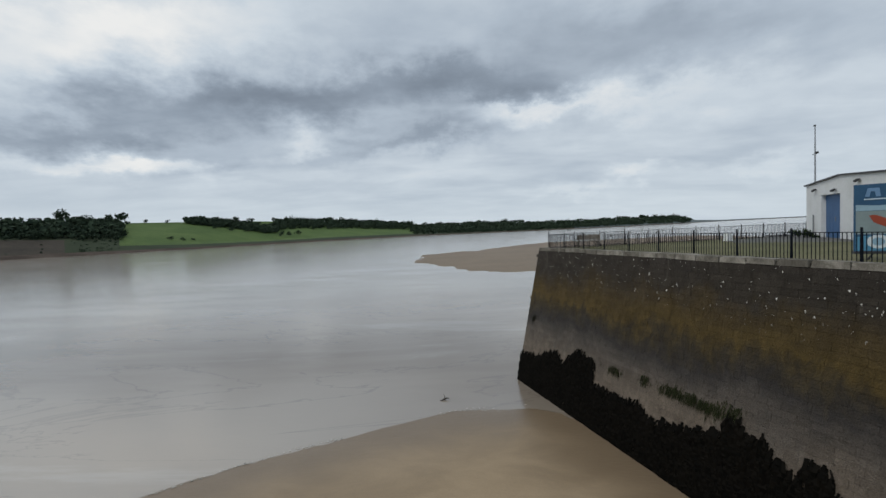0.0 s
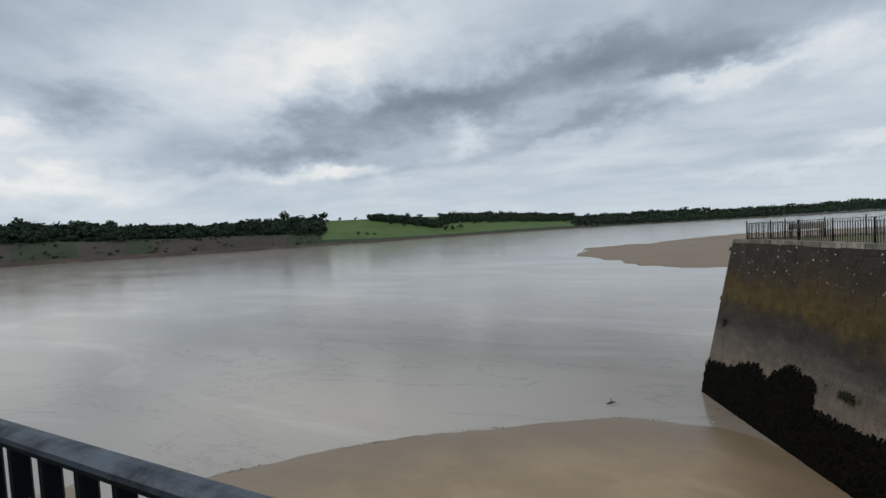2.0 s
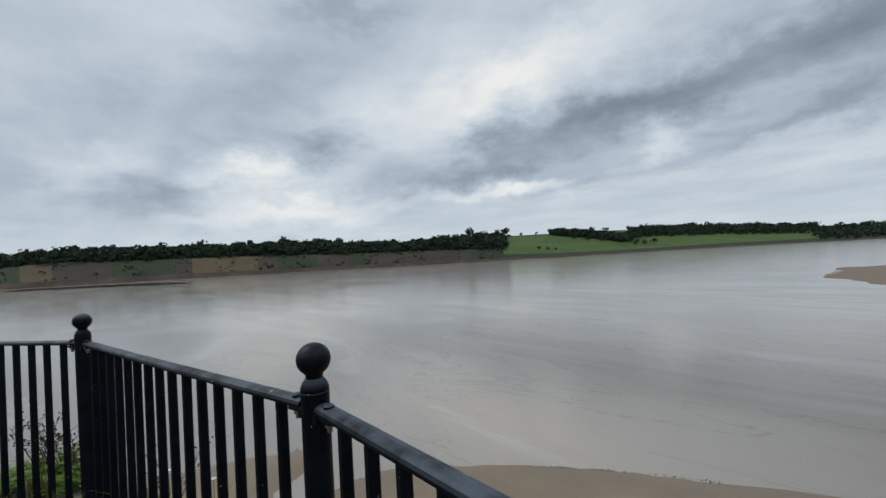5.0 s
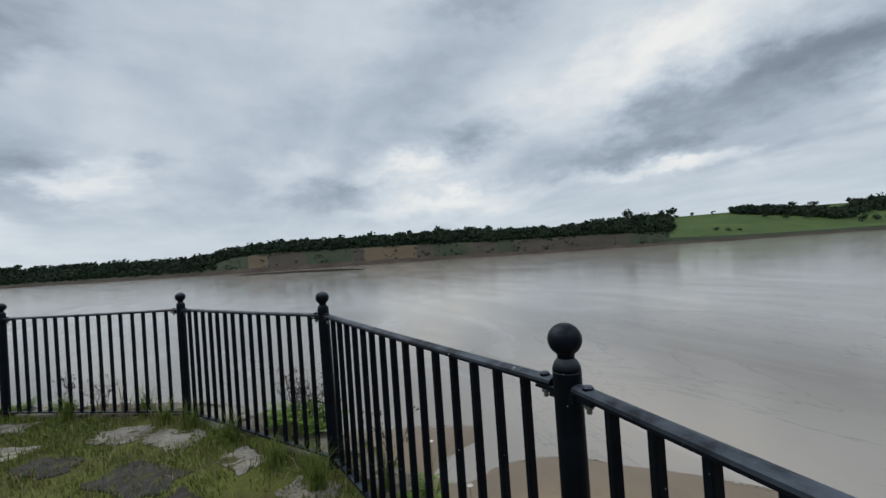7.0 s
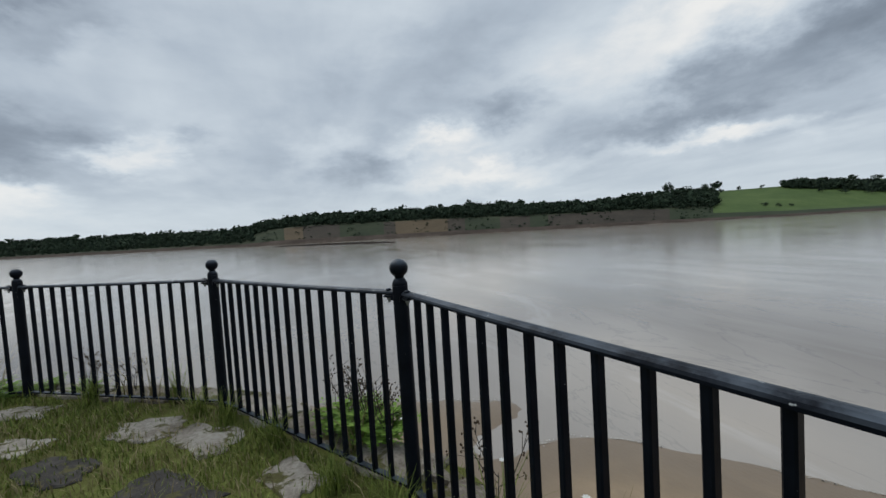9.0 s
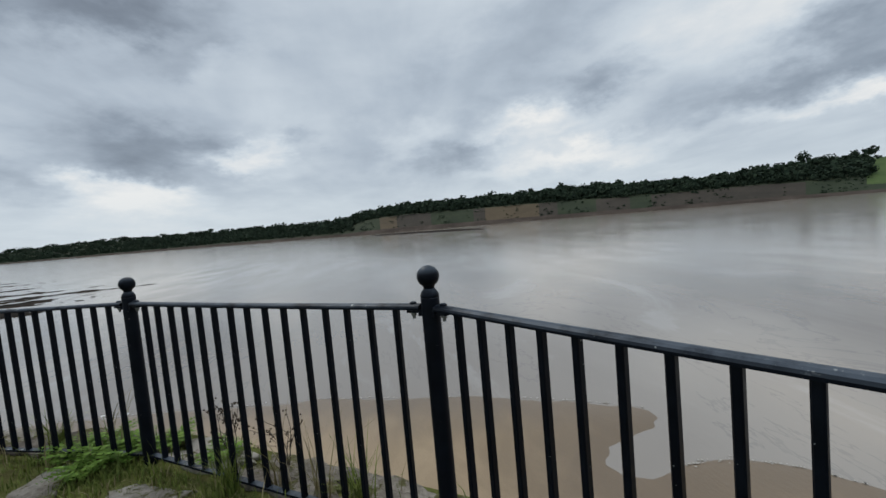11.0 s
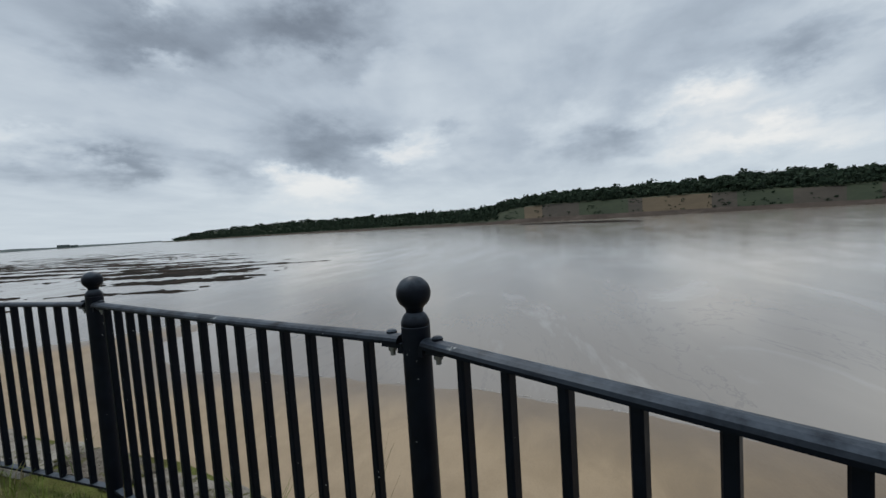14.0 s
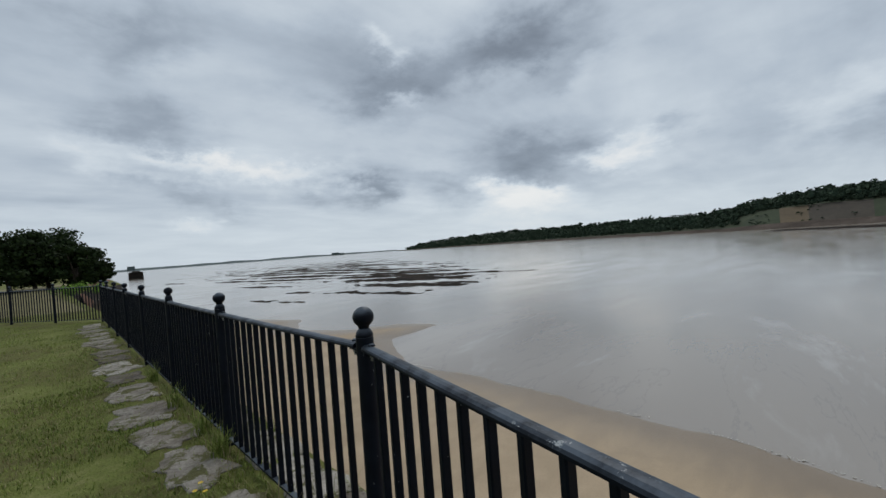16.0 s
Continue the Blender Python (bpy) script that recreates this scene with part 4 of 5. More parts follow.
# coping along the top edge
for i in range(30):
    w = 0.95 + 0.25 * rng.random()
    s = 0.55 + i * 1.12
    g = Geo()
    g.block(I(0, 0, 0), 1.09, 0.62, 0.20 + 0.05 * rng.random(), 0.02 + 0.02 * rng.random())
    m = Matrix.Translation(Q0 + QD * s - QN * (0.21 + 0.04 * rng.random()) + Vector((0, 0, TOP - 0.05 + 0.03 * rng.random()))) @ pose(0, 0, 0, rng.normal(), rng.normal() * 0.6, math.degrees(math.atan2(QD.y, QD.x)) + rng.normal())
    part("coping_stone", g, M_COPING, wall_quay, m=m)

# bladder wrack hanging on the lower courses: distance along the wall, height of its upper edge
WRACK = [(-0.3, 2.0), (0.1, 2.15), (1.9, 2.35), (4.0, 3.2), (4.9, 2.75), (6.2, 3.8), (7.8, 3.65), (7.95, 2.4), (10.2, 2.4), (11.3, 2.6), (12.5, 2.1), (13.3, 2.5),
         (14.6, 2.75), (15.8, 3.2), (15.85, 3.85), (16.4, 3.8), (16.55, 3.4), (17.3, 3.5), (17.9, 2.9), (18.4, 2.75), (18.5, 3.4), (19.1, 3.5), (19.5, 2.8), (21.0, 2.4), (22.5, 3.0), (24, 1.6), (27, 1.8)]
g = Geo()
for s in np.arange(-0.15, 27, 0.055):
    edge = interp(s, WRACK, 1) + 0.18 * noise.noise(Vector((s * 1.3, 0, 2))) + 0.2 * noise.noise(Vector((s * 4.0, 0, 2)))
    h = 0.15
    while h < edge:
        w, ln = 0.05 + 0.09 * rng.random(), 0.35 + 0.5 * rng.random()
        a, top = s + rng.normal() * 0.05, h + rng.random() * 0.2
        sway = rng.normal() * 0.06
        out = 0.03 + 0.05 * rng.random()
        p0, p1 = on_quay(a - w / 2, top, out), on_quay(a + w / 2, top, out)
        m0, m1 = on_quay(a - w * 0.6 + sway, top - ln * 0.5, out + 0.10), on_quay(a + w * 0.6 + sway, top - ln * 0.5, out + 0.07)
        e0, e1 = on_quay(a - w * 0.3 + sway, max(top - ln, -0.2), out + 0.05), on_quay(a + w * 0.3 + sway, max(top - ln, -0.2), out + 0.03)
        g.face([p0, p1, m1, m0])
        g.face([m0, m1, e1, e0])
        h += 0.20
tagged(part("seaweed", g, M_WEED), "black wet seaweed hanging on the lower quay wall", "seaweed", "", "stuff")
# tufts of green weed on the courses above it
g = Geo()
for s0, h0, wide in ((13.1, 3.8, 0.8), (14.2, 3.8, 0.9), (15.0, 3.75, 0.6), (15.8, 4.0, 0.5), (9.5, 3.6, 0.5), (11.5, 3.8, 0.3), (0.7, 4.8, 0.3)):
    for _ in range(int(170 * wide)):
        a, t = s0 + rng.normal() * wide * 0.5, h0 + rng.normal() * 0.12
        w, ln = 0.03 + 0.04 * rng.random(), 0.10 + 0.22 * rng.random()
        g.face([on_quay(a, t, 0.04), on_quay(a + w, t, 0.06), on_quay(a + w * 0.6, t - ln, 0.12)])
tagged(part("wall_weed", g, leaf("moss_green_weed", (0.012, 0.015, 0.005), (0.030, 0.036, 0.011))), "green weed on a ledge of the quay wall", "weed", "", "stuff")

# ---- white boathouse
BX = quay_way(-0.398, -0.917)
BN = quay_way(-0.917, 0.398)
M_WHITE = mottled("white_painted_render", (0.62, 0.62, 0.60), (0.72, 0.73, 0.72), (0.80, 0.81, 0.80), 0.5, 8.0, 0.8, 0.15, 0.01)
M_BLUE = plain("blue_door_paint", (0.055, 0.13, 0.27), 0.5)
M_ROOF = plain("dark_roof_edge", (0.07, 0.07, 0.075), 0.7)
M_STEEL = plain("grey_galvanised_steel", (0.30, 0.31, 0.32), 0.5, 0.5)
M_DARK = plain("dark_fitting", (0.03, 0.03, 0.032), 0.6)
bm_house = Matrix((BX, -BN, Vector((0, 0, 1)))).transposed().to_4x4()
bm_house.translation = quay_place(27.95, 34.35, TOP - 0.03)
house = thing("boathouse", "white-rendered boathouse with a blue door and low roof", "building", bm_house)


def slab_xz(geo, outline, y0, y1):
    """Upright plate: outline in x, z, between two depths."""
    n = len(outline)
    geo.face([(x, y0, z) for x, z in outline])
    geo.face([(x, y1, z) for x, z in reversed(outline)])
    for i in range(n):
        (xa, za), (xb, zb) = outline[i], outline[(i + 1) % n]
        geo.face([(xa, y0, za), (xa, y1, za), (xb, y1, zb), (xb, y0, zb)])


def ridge(x):
    return 3.95 + 0.33 * (1 - abs(x - 5.2) / 5.2)


for nm, outline in (("wall", [(0, 0), (2.5, 0), (2.5, ridge(2.5)), (0, ridge(0))]), ("wall", [(2.5, 3.1), (5.2, 3.1), (5.2, ridge(5.2)), (2.5, ridge(2.5))]),
                    ("wall", [(5.2, 0), (10.4, 0), (10.4, ridge(10.4)), (5.2, ridge(5.2))])):
    g = Geo()
    slab_xz(g, outline, 0.0, 0.35)
    part(nm, g, M_WHITE, house)
for nm, m, sz in (("wall", I(0.16, 5.35, 1.95), (0.32, 10.0, 3.9)), ("wall", I(10.24, 5.35, 1.95), (0.32, 10.0, 3.9)), ("wall", I(5.2, 10.5, 1.95), (10.4, 0.3, 3.9))):
    g = Geo()
    g.block(m, *sz)
    part(nm, g, M_WHITE, house)
g = Geo()
for x0, x1 in ((-0.15, 5.2), (5.2, 10.55)):
    a, b = ridge(x0) + 0.01, ridge(x1) + 0.01
    k = len(g.v)
    g.v += [(x0, -0.12, a), (x1, -0.12, b), (x1, 10.8, b), (x0, 10.8, a), (x0, -0.12, a + 0.10), (x1, -0.12, b + 0.10), (x1, 10.8, b + 0.10), (x0, 10.8, a + 0.10)]
    for f in ((3, 2, 1, 0), (4, 5, 6, 7), (0, 1, 5, 4), (1, 2, 6, 5), (2, 3, 7, 6), (3, 0, 4, 7)):
        g.f.append(tuple(k + i for i in f))
        g.m.append(0)
part("roof", g, M_ROOF, house, "thin dark roof edge")
door = part("door", (lambda q: (q.block(I(3.85, 0.30, 1.54), 2.66, 0.06, 3.08), q)[1])(Geo()), M_BLUE, house, "tall blue double door")
for x in (2.98, 3.42, 4.28, 4.72):
    g = Geo()
    g.block(I(x, 0.262, 1.54), 0.30, 0.016, 2.7, 0.01)
    part("panel", g, M_BLUE, door)
g = Geo()
g.block(I(3.95, 0.25, 1.35), 0.05, 0.05, 0.3, 0.01)
part("handle", g, M_STEEL, door)
for x, z in ((1.7, 3.55), (4.6, 3.35), (7.6, 3.75)):
    g = Geo()
    g.block(pose(x, -0.16, z, 35, 0, 0), 0.34, 0.26, 0.12, 0.03)
    part("flood_light", g, M_DARK, house, "small dark flood light")
g = Geo()
g.tube([(1.35, -0.06, 0), (1.35, -0.06, 1.7)], [0.05, 0.05], 8)
part("pipe", g, M_STEEL, house, "grey pipe stub beside the door")
g = Geo()
g.tube([(0.15, 0.5, 3.9), (0.15, 0.5, 6.4), (0.15, 0.5, 8.7)], [0.06, 0.05, 0.035], 8)
mast = part("mast", g, M_STEEL, house, "thin grey aerial mast")
for nm, m, sz in (("crossbar", I(0.15, 0.5, 6.45), (0.9, 0.05, 0.05)), ("camera_box", I(0.6, 0.45, 6.5), (0.28, 0.14, 0.14)), ("aerial_tip", I(0.1, 0.5, 8.65), (0.26, 0.1, 0.1))):
    g = Geo()
    g.block(m, *sz, 0.012)
    part(nm, g, M_DARK, mast)

# ---- sign board on a trailer
SX = quay_way(0.80, -0.60)
SN = quay_way(-0.60, -0.80)
m_sign = Matrix((SX, -SN, Vector((0, 0, 1)))).transposed().to_4x4()
m_sign.translation = quay_place(13.25, 16.55, TOP - 0.03)
sign = thing("sign_trailer", "large printed sign board standing on a low trailer", "sign", m_sign)
g = Geo()
g.block(I(2.5, 0.05, 1.50), 5.0, 0.08, 2.36, 0.005)
board = part("board", g, plain("sea_blue_print", (0.022, 0.085, 0.17), 0.5), sign, "blue printed board with a lifeboat picture")


def flat_shape(name, pts, colour, y, label=""):
    g = Geo()
    slab_xz(g, pts, y, y + 0.004)
    part(name, g, plain(name + "_print", colour, 0.5), board, label)


flat_shape("print_sky", [(0.05, 1.75), (4.95, 1.75), (4.95, 1.98), (3.4, 1.90), (1.8, 1.99), (0.6, 1.92), (0.05, 1.97)], (0.28, 0.42, 0.50), 0.0)
flat_shape("print_sea", [(0.05, 0.92), (4.95, 0.92), (4.95, 1.74), (0.05, 1.74)], (0.22, 0.28, 0.28), 0.0)
flat_shape("print_band", [(0.05, 0.34), (4.95, 0.34), (4.95, 0.91), (3, 0.86), (1.5, 0.93), (0.05, 0.84)], (0.08, 0.25, 0.38), 0.0)
flat_shape("print_hull", [(0.38, 1.58), (0.55, 1.60), (1.0, 1.38), (2.8, 1.36), (2.9, 1.12), (1.6, 1.02), (0.85, 1.14), (0.5, 1.34)], (0.30, 0.05, 0.02), -0.006, "red boat hull print")
flat_shape("print_deck", [(1.05, 1.40), (1.3, 1.56), (1.7, 1.50), (2.1, 1.58), (2.6, 1.44), (2.7, 1.38)], (0.20, 0.06, 0.04), -0.006)
flat_shape("print_disc", [(0.62 + 0.30 * math.cos(a * math.pi / 10), 0.66 + 0.24 * math.sin(a * math.pi / 10)) for a in range(20)], (0.62, 0.68, 0.70), -0.006, "pale round emblem")
flat_shape("print_disc_core", [(0.62 + 0.17 * math.cos(a * math.pi / 8), 0.66 + 0.14 * math.sin(a * math.pi / 8)) for a in range(16)], (0.25, 0.40, 0.50), -0.012)
for i, x in enumerate((0.28, 0.80, 1.32, 1.84)):
    flat_shape("print_mark", [(x, 2.24), (x + 0.07, 2.54), (x + 0.36, 2.54), (x + 0.40, 2.24), (x + 0.28, 2.24), (x + 0.25, 2.42), (x + 0.15, 2.42), (x + 0.12, 2.24)], (0.14, 0.26, 0.42), -0.006)
flat_shape("print_line", [(0.25, 2.13), (2.6, 2.17), (2.6, 2.20), (0.25, 2.17)], (0.55, 0.66, 0.72), -0.006)
for nm, m, sz in (("frame", I(2.5, 0.12, 0.27), (5.0, 0.35, 0.09)), ("leg", pose(0.45, 0.1, 0.14, 0, 30, 0), (0.06, 0.06, 0.36)), ("leg", pose(0.9, 0.1, 0.14, 0, -30, 0), (0.06, 0.06, 0.36)),
                  ("leg", I(4.6, 0.1, 0.14), (0.06, 0.06, 0.30)), ("back_brace", pose(1.2, 0.5, 0.9, 35, 0, 0), (0.06, 0.06, 1.5)), ("back_brace", pose(3.8, 0.5, 0.9, 35, 0, 0), (0.06, 0.06, 1.5))):
    g = Geo()
    g.block(m, *sz, 0.006)
    part(nm, g, M_DARK, sign)
for x in (2.2, 2.9):
    g = Geo()
    g.lathe(pose(x, 0.28, 0.24, 90, 0, 0), [(0.16, -0.08), (0.24, -0.07), (0.25, 0.0), (0.24, 0.07), (0.16, 0.08)], 18)
    wheel = part("wheel", g, M_DARK, sign)
    g = Geo()
    g.lathe(pose(x, 0.19, 0.24, 90, 0, 0), [(0.14, -0.01), (0.05, 0.02)], 14)
    part("rim", g, M_STEEL, wheel)

# ---- bench, marker block and shrub on the quay
M_TIMBER = mottled("grey_bench_timber", (0.10, 0.09, 0.075), (0.17, 0.15, 0.125), (0.24, 0.215, 0.18), 3.0, 30.0)
bench = thing("bench", "plain grey timber bench on the quay grass", "bench", I(8.3, 33.0, TOP - 0.03, -33))
for nm, m, sz in (("seat", I(0, 0, 0.44), (1.7, 0.42, 0.05)), ("backrest", pose(0, 0.24, 0.72, -12, 0, 0), (1.7, 0.04, 0.36)), ("leg", I(-0.7, 0, 0.21), (0.08, 0.4, 0.42)), ("leg", I(0.7, 0, 0.21), (0.08, 0.4, 0.42)),
                  ("back_post", pose(-0.7, 0.24, 0.6, -12, 0, 0), (0.07, 0.06, 0.6)), ("back_post", pose(0.7, 0.24, 0.6, -12, 0, 0), (0.07, 0.06, 0.6))):
    g = Geo()
    g.block(m, *sz, 0.008)
    part(nm, g, M_TIMBER, bench)
g = Geo()
g.block(I(0, 0, 0.3), 0.5, 0.4, 0.62, 0.05)
block = tagged(part("marker_block", g, M_WHITE, m=I(19.1, 33.6, TOP - 0.05, 20)), "low white-painted concrete block on grass", "block")
g = Geo()
crown(g, (0, 0, 0.25), 0.8, 0.35, 260, 0.09)
bush = thing("shrub", "low dark shrub beside the boathouse wall", "shrub", I(*quay_place(26.3, 32.6, TOP)))
part("foliage", g, M_TREELEAF, bush)
g = Geo()
g.face([quay_place(x, y, TOP - 0.022) for x, y in ((25.4, 24.0), (34, 18), (44, 30), (29.6, 40.5), (26.2, 36.0), (20.5, 33.5), (19, 30))])
setting("pavement_quay", g, mottled("worn_tarmac", (0.07, 0.068, 0.064), (0.11, 0.107, 0.10), (0.16, 0.155, 0.145), 0.3, 9.0), "worn grey tarmac apron before the boathouse")

# ---------------------------------------------------------------- details of the pier top


def slab(x, y, lx, ly, rz, mat, name="paving_stone", label="worn flat paving stone set in the grass", top=0.012, sides=28):
    """Irregular worn slab with an uneven top."""
    g = Geo()
    seed = rng.random() * 50
    rings = []
    for k, (f, z) in enumerate(((1.0, -0.06), (1.0, top * 0.55), (0.95, top), (0.6, top), (0.28, top))):
        ring = []
        for i in range(sides):
            a = 2 * math.pi * i / sides
            c, s = math.cos(a), math.sin(a)
            sq = 1 / max(abs(c), abs(s)) ** 0.85
            j = 0.97 + 0.42 * noise.noise(Vector((c * 1.5, s * 1.5, seed))) + 0.34 * noise.noise(Vector((c * 4, s * 4, seed)))
            px, py = c * sq * lx / 2 * f * j, s * sq * ly / 2 * f * j
            dz = 0.014 * noise.noise(Vector((px * 6, py * 6, seed))) + 0.008 * noise.noise(Vector((px * 17, py * 17, seed)))
            ring.append((px, py, z + (dz if k > 1 else 0)))
        rings.append(ring)
    for r in rings:
        g.v += r
    for k in range(len(rings) - 1):
        for i in range(sides):
            a, b = k * sides + i, k * sides + (i + 1) % sides
            g.f.append((a, b, b + sides, a + sides))
            g.m.append(0)
    g.f.append(tuple(range((len(rings) - 1) * sides, len(rings) * sides)))
    g.m.append(0)
    ob = part(name, g, mat, m=I(x, y, 0, rz))
    SLABS.append((x, y, lx, ly, rz))
    return tagged(ob, label, "paving stone", "old stones of the pier edge")


SLABS = []
for x, y, lx, ly, rz, mat in [(-7.45, 0.28, 0.75, 0.5, 60, M_SLAB), (-7.08, 0.72, 0.8, 0.42, 40, M_SLAB), (-6.28, 1.36, 0.55, 0.36, 35, M_SLAB), (-5.50, 1.80, 0.62, 0.42, 20, M_SLAB),
                              (-8.36, -0.98, 0.75, 0.35, 65, M_SLAB), (-7.02, -0.15, 0.7, 0.4, 50, M_DARKSLAB), (-6.35, 0.62, 0.95, 0.55, 42, M_DARKSLAB), (-5.86, 1.02, 0.4, 0.24, 35, M_DARKSLAB),
                              (-7.55, -0.62, 0.6, 0.32, 60, M_SLAB), (-8.62, -1.75, 0.7, 0.36, 20, M_SLAB), (-8.55, -2.5, 0.62, 0.5, 60, M_SLAB), (-8.95, -3.3, 0.7, 0.5, 80, M_SLAB)]:
    slab(x, y, lx * 0.8, ly * 0.8, rz, mat, label="dark worn concrete patch in the grass" if mat is M_DARKSLAB else "lichen-spotted flat stone set in the grass")
y = -4.0
while y > -17.5:
    ln = 0.45 + 0.45 * rng.random()
    fx = interp(-y, [(-p[1], p[0] + 0.03) for p in FENCE[4:]], 1)
    wd = 0.38 + 0.18 * rng.random()
    slab(fx + 0.06 + wd / 2, y - ln / 2, wd, ln, rng.normal() * 5, M_SLAB if rng.random() < 0.9 else M_DARKSLAB, "coping_slab", "worn stone slab lying beside the railing foot", 0.016)
    y -= ln + 0.06 + 0.16 * rng.random()

# rough edge stones just outside the railing
edge_mid = outward(FENCE, 0.20)
for (xa, ya), (xb, yb) in list(zip(edge_mid, edge_mid[1:]))[:8]:
    d = math.hypot(xb - xa, yb - ya)
    n = 3
    for i in range(n):
        t = (i + 0.5) / n
        slab(xa + (xb - xa) * t, ya + (yb - ya) * t, d / n * 1.0, 0.30 + 0.05 * rng.random(), math.degrees(math.atan2(yb - ya, xb - xa)) + rng.normal() * 3, M_SLAB,
             "edge_stone", "rough lichened stone at the pier's edge", 0.03)

# grass: blades over the lawn, thicker and longer by the stones and the railing
INSIDE = FENCE + [(-6.0, -24.0), (4.0, -18.0), (6.0, 0.0)]


def blades(name, mat, count, region, tall, seed, near_rail=None, label="short uneven grass"):
    r = np.random.default_rng(seed)
    x = r.uniform(region[0], region[1], count)
    y = r.uniform(region[2], region[3], count)
    d = inside_distance(x, y, INSIDE)
    keep = d > (-0.34 if near_rail else 0.02)
    if near_rail:
        keep &= d < near_rail
    clump = np.array([noise.noise(Vector((a * 1.3, b * 1.3, seed))) + 0.6 * noise.noise(Vector((a * 4.1, b * 4.1, seed))) for a, b in zip(x, y)])
    keep &= clump * 1.6 > (r.random(count) - 0.72)
    for sx, sy, lx, ly, rz in SLABS:
        c, s = math.cos(radians(rz)), math.sin(radians(rz))
        u, v = ((x - sx) * c + (y - sy) * s) / (lx * 0.47), (-(x - sx) * s + (y - sy) * c) / (ly * 0.47)
        bare = 0.72 + 0.7 * clump
        keep &= (np.maximum(abs(u), abs(v)) > bare) | (r.random(count) < 0.06 + 0.3 * np.clip(clump, 0, 1))
    x, y, clump = x[keep], y[keep], clump[keep]
    n = len(x)
    ln = tall * (0.45 + 0.75 * r.random(n)) * (1 + 0.5 * np.clip(clump, -0.6, 0.8))
    w = 0.0022 + 0.0022 * r.random(n)
    a, b = r.uniform(0, 2 * math.pi, n), r.uniform(0.15, 0.95, n)
    dx, dy = np.cos(a), np.sin(a)
    z0 = np.full(n, -0.005)
    P = np.zeros((n, 5, 3))
    for k, (t, f) in enumerate(((0, 1), (0, -1), (0.55, 0.8), (0.55, -0.8), (1.0, 0))):
        bend = ln * t * t * b * 0.9
        P[:, k, 0] = x + dx * bend - dy * w * f
        P[:, k, 1] = y + dy * bend + dx * w * f
        P[:, k, 2] = z0 + ln * t * (1 - 0.35 * b * t)
    g = Geo()
    g.v = [tuple(q) for q in P.reshape(-1, 3)]
    for i in range(n):
        k = 5 * i
        g.f += [(k, k + 1, k + 3, k + 2), (k + 2, k + 3, k + 4)]
    g.m = [0] * len(g.f)
    return tagged(part(name, g, mat), label, "grass", "", "stuff")


blades("grass", M_BLADE, 80000, (-9.6, -3.2, -2.6, 2.6), 0.066, 3, label="short patchy grass between the pier stones")
blades("grass", M_BLADE, 60000, (-9.6, -5.0, -9.0, -2.4), 0.045, 4, label="mown lawn beside the railing")
blades("grass", M_BLADE, 42000, (-10.9, -3.5, -22.0, -8.8), 0.05, 5, label="mown lawn towards the cross fence")
blades("dry_grass", M_STRAW, 20000, (-9.6, -3.2, -2.6, 2.6), 0.085, 6, label="dry straw among the grass")
blades("dry_grass", M_STRAW, 20000, (-10.5, -5.0, -14.0, -2.4), 0.05, 8, label="dry straw among the mown grass")
blades("long_grass", M_BLADE, 15000, (-10.2, -3.2, -8.0, 2.8), 0.17, 9, 0.22, "longer grass grown through the railing foot")
blades("dry_grass", M_STRAW, 7000, (-10.2, -3.2, -8.0, 2.8), 0.2, 10, 0.2, "long dry stalks at the railing foot")


def at_rail(i, t, out):
    """A place t of the way along panel i, out metres beyond the railing."""
    a, b = Vector(FENCE[i]), Vector(FENCE[i + 1])
    d = (b - a).normalized()
    p = a + (b - a) * t
    return p.x + d.y * out, p.y - d.x * out


def tuft(x, y, tall, count, mat, label, spread=0.06):
    g = Geo()
    for _ in range(count):
        a, ln, lean = rng.random() * 6.28, tall * (0.5 + 0.6 * rng.random()), 0.25 + 0.55 * rng.random()
        bx, by = rng.normal() * spread * 0.5, rng.normal() * spread * 0.5
        c, s, w = math.cos(a), math.sin(a), 0.003 + 0.003 * rng.random()
        last = None
        for t in (0, 0.35, 0.7, 1.0):
            px, py, pz = bx + c * ln * lean * t * t, by + s * ln * lean * t * t, ln * t * (1 - 0.3 * lean * t)
            ww = w * (1 - t * 0.9)
            cur = [(px - s * ww, py + c * ww, pz), (px + s * ww, py - c * ww, pz)]
            if last:
                g.face([last[0], last[1], cur[1], cur[0]])
            last = cur
    t = thing("grass_tuft", label, "grass tuft", I(x, y, 0))
    tagged(part("foliage", g, mat, t), kind="stuff")


for i, t, out, tall, n in [(5, 0.92, -0.12, 0.28, 90), (4, 0.45, 0.12, 0.35, 60), (3, 0.25, 0.08, 0.4, 70), (3, 0.62, -0.05, 0.3, 90), (2, 0.55, -0.1, 0.28, 80), (2, 0.85, -0.12, 0.3, 70),
                           (1, 0.9, -0.2, 0.34, 110), (1, 0.75, 0.15, 0.45, 50), (6, 0.2, -0.1, 0.26, 60), (6, 0.7, -0.12, 0.3, 60), (7, 0.4, -0.1, 0.3, 60), (3, 0.05, -0.15, 0.3, 70), (2, 0.2, -0.2, 0.26, 80)]:
    x, y = at_rail(i, t, out)
    tuft(x, y, tall, n, M_BLADE, "bright tuft of grass at the railing foot")
for i, t, out in [(3, 0.35, 0.05), (3, 0.5, 0.1), (2, 0.3, 0.15), (4, 0.2, 0.1), (1, 0.55, 0.2)]:
    x, y = at_rail(i, t, out)
    tuft(x, y, 0.55, 16, M_STRAW, "thin dry grass stalks beyond the railing")


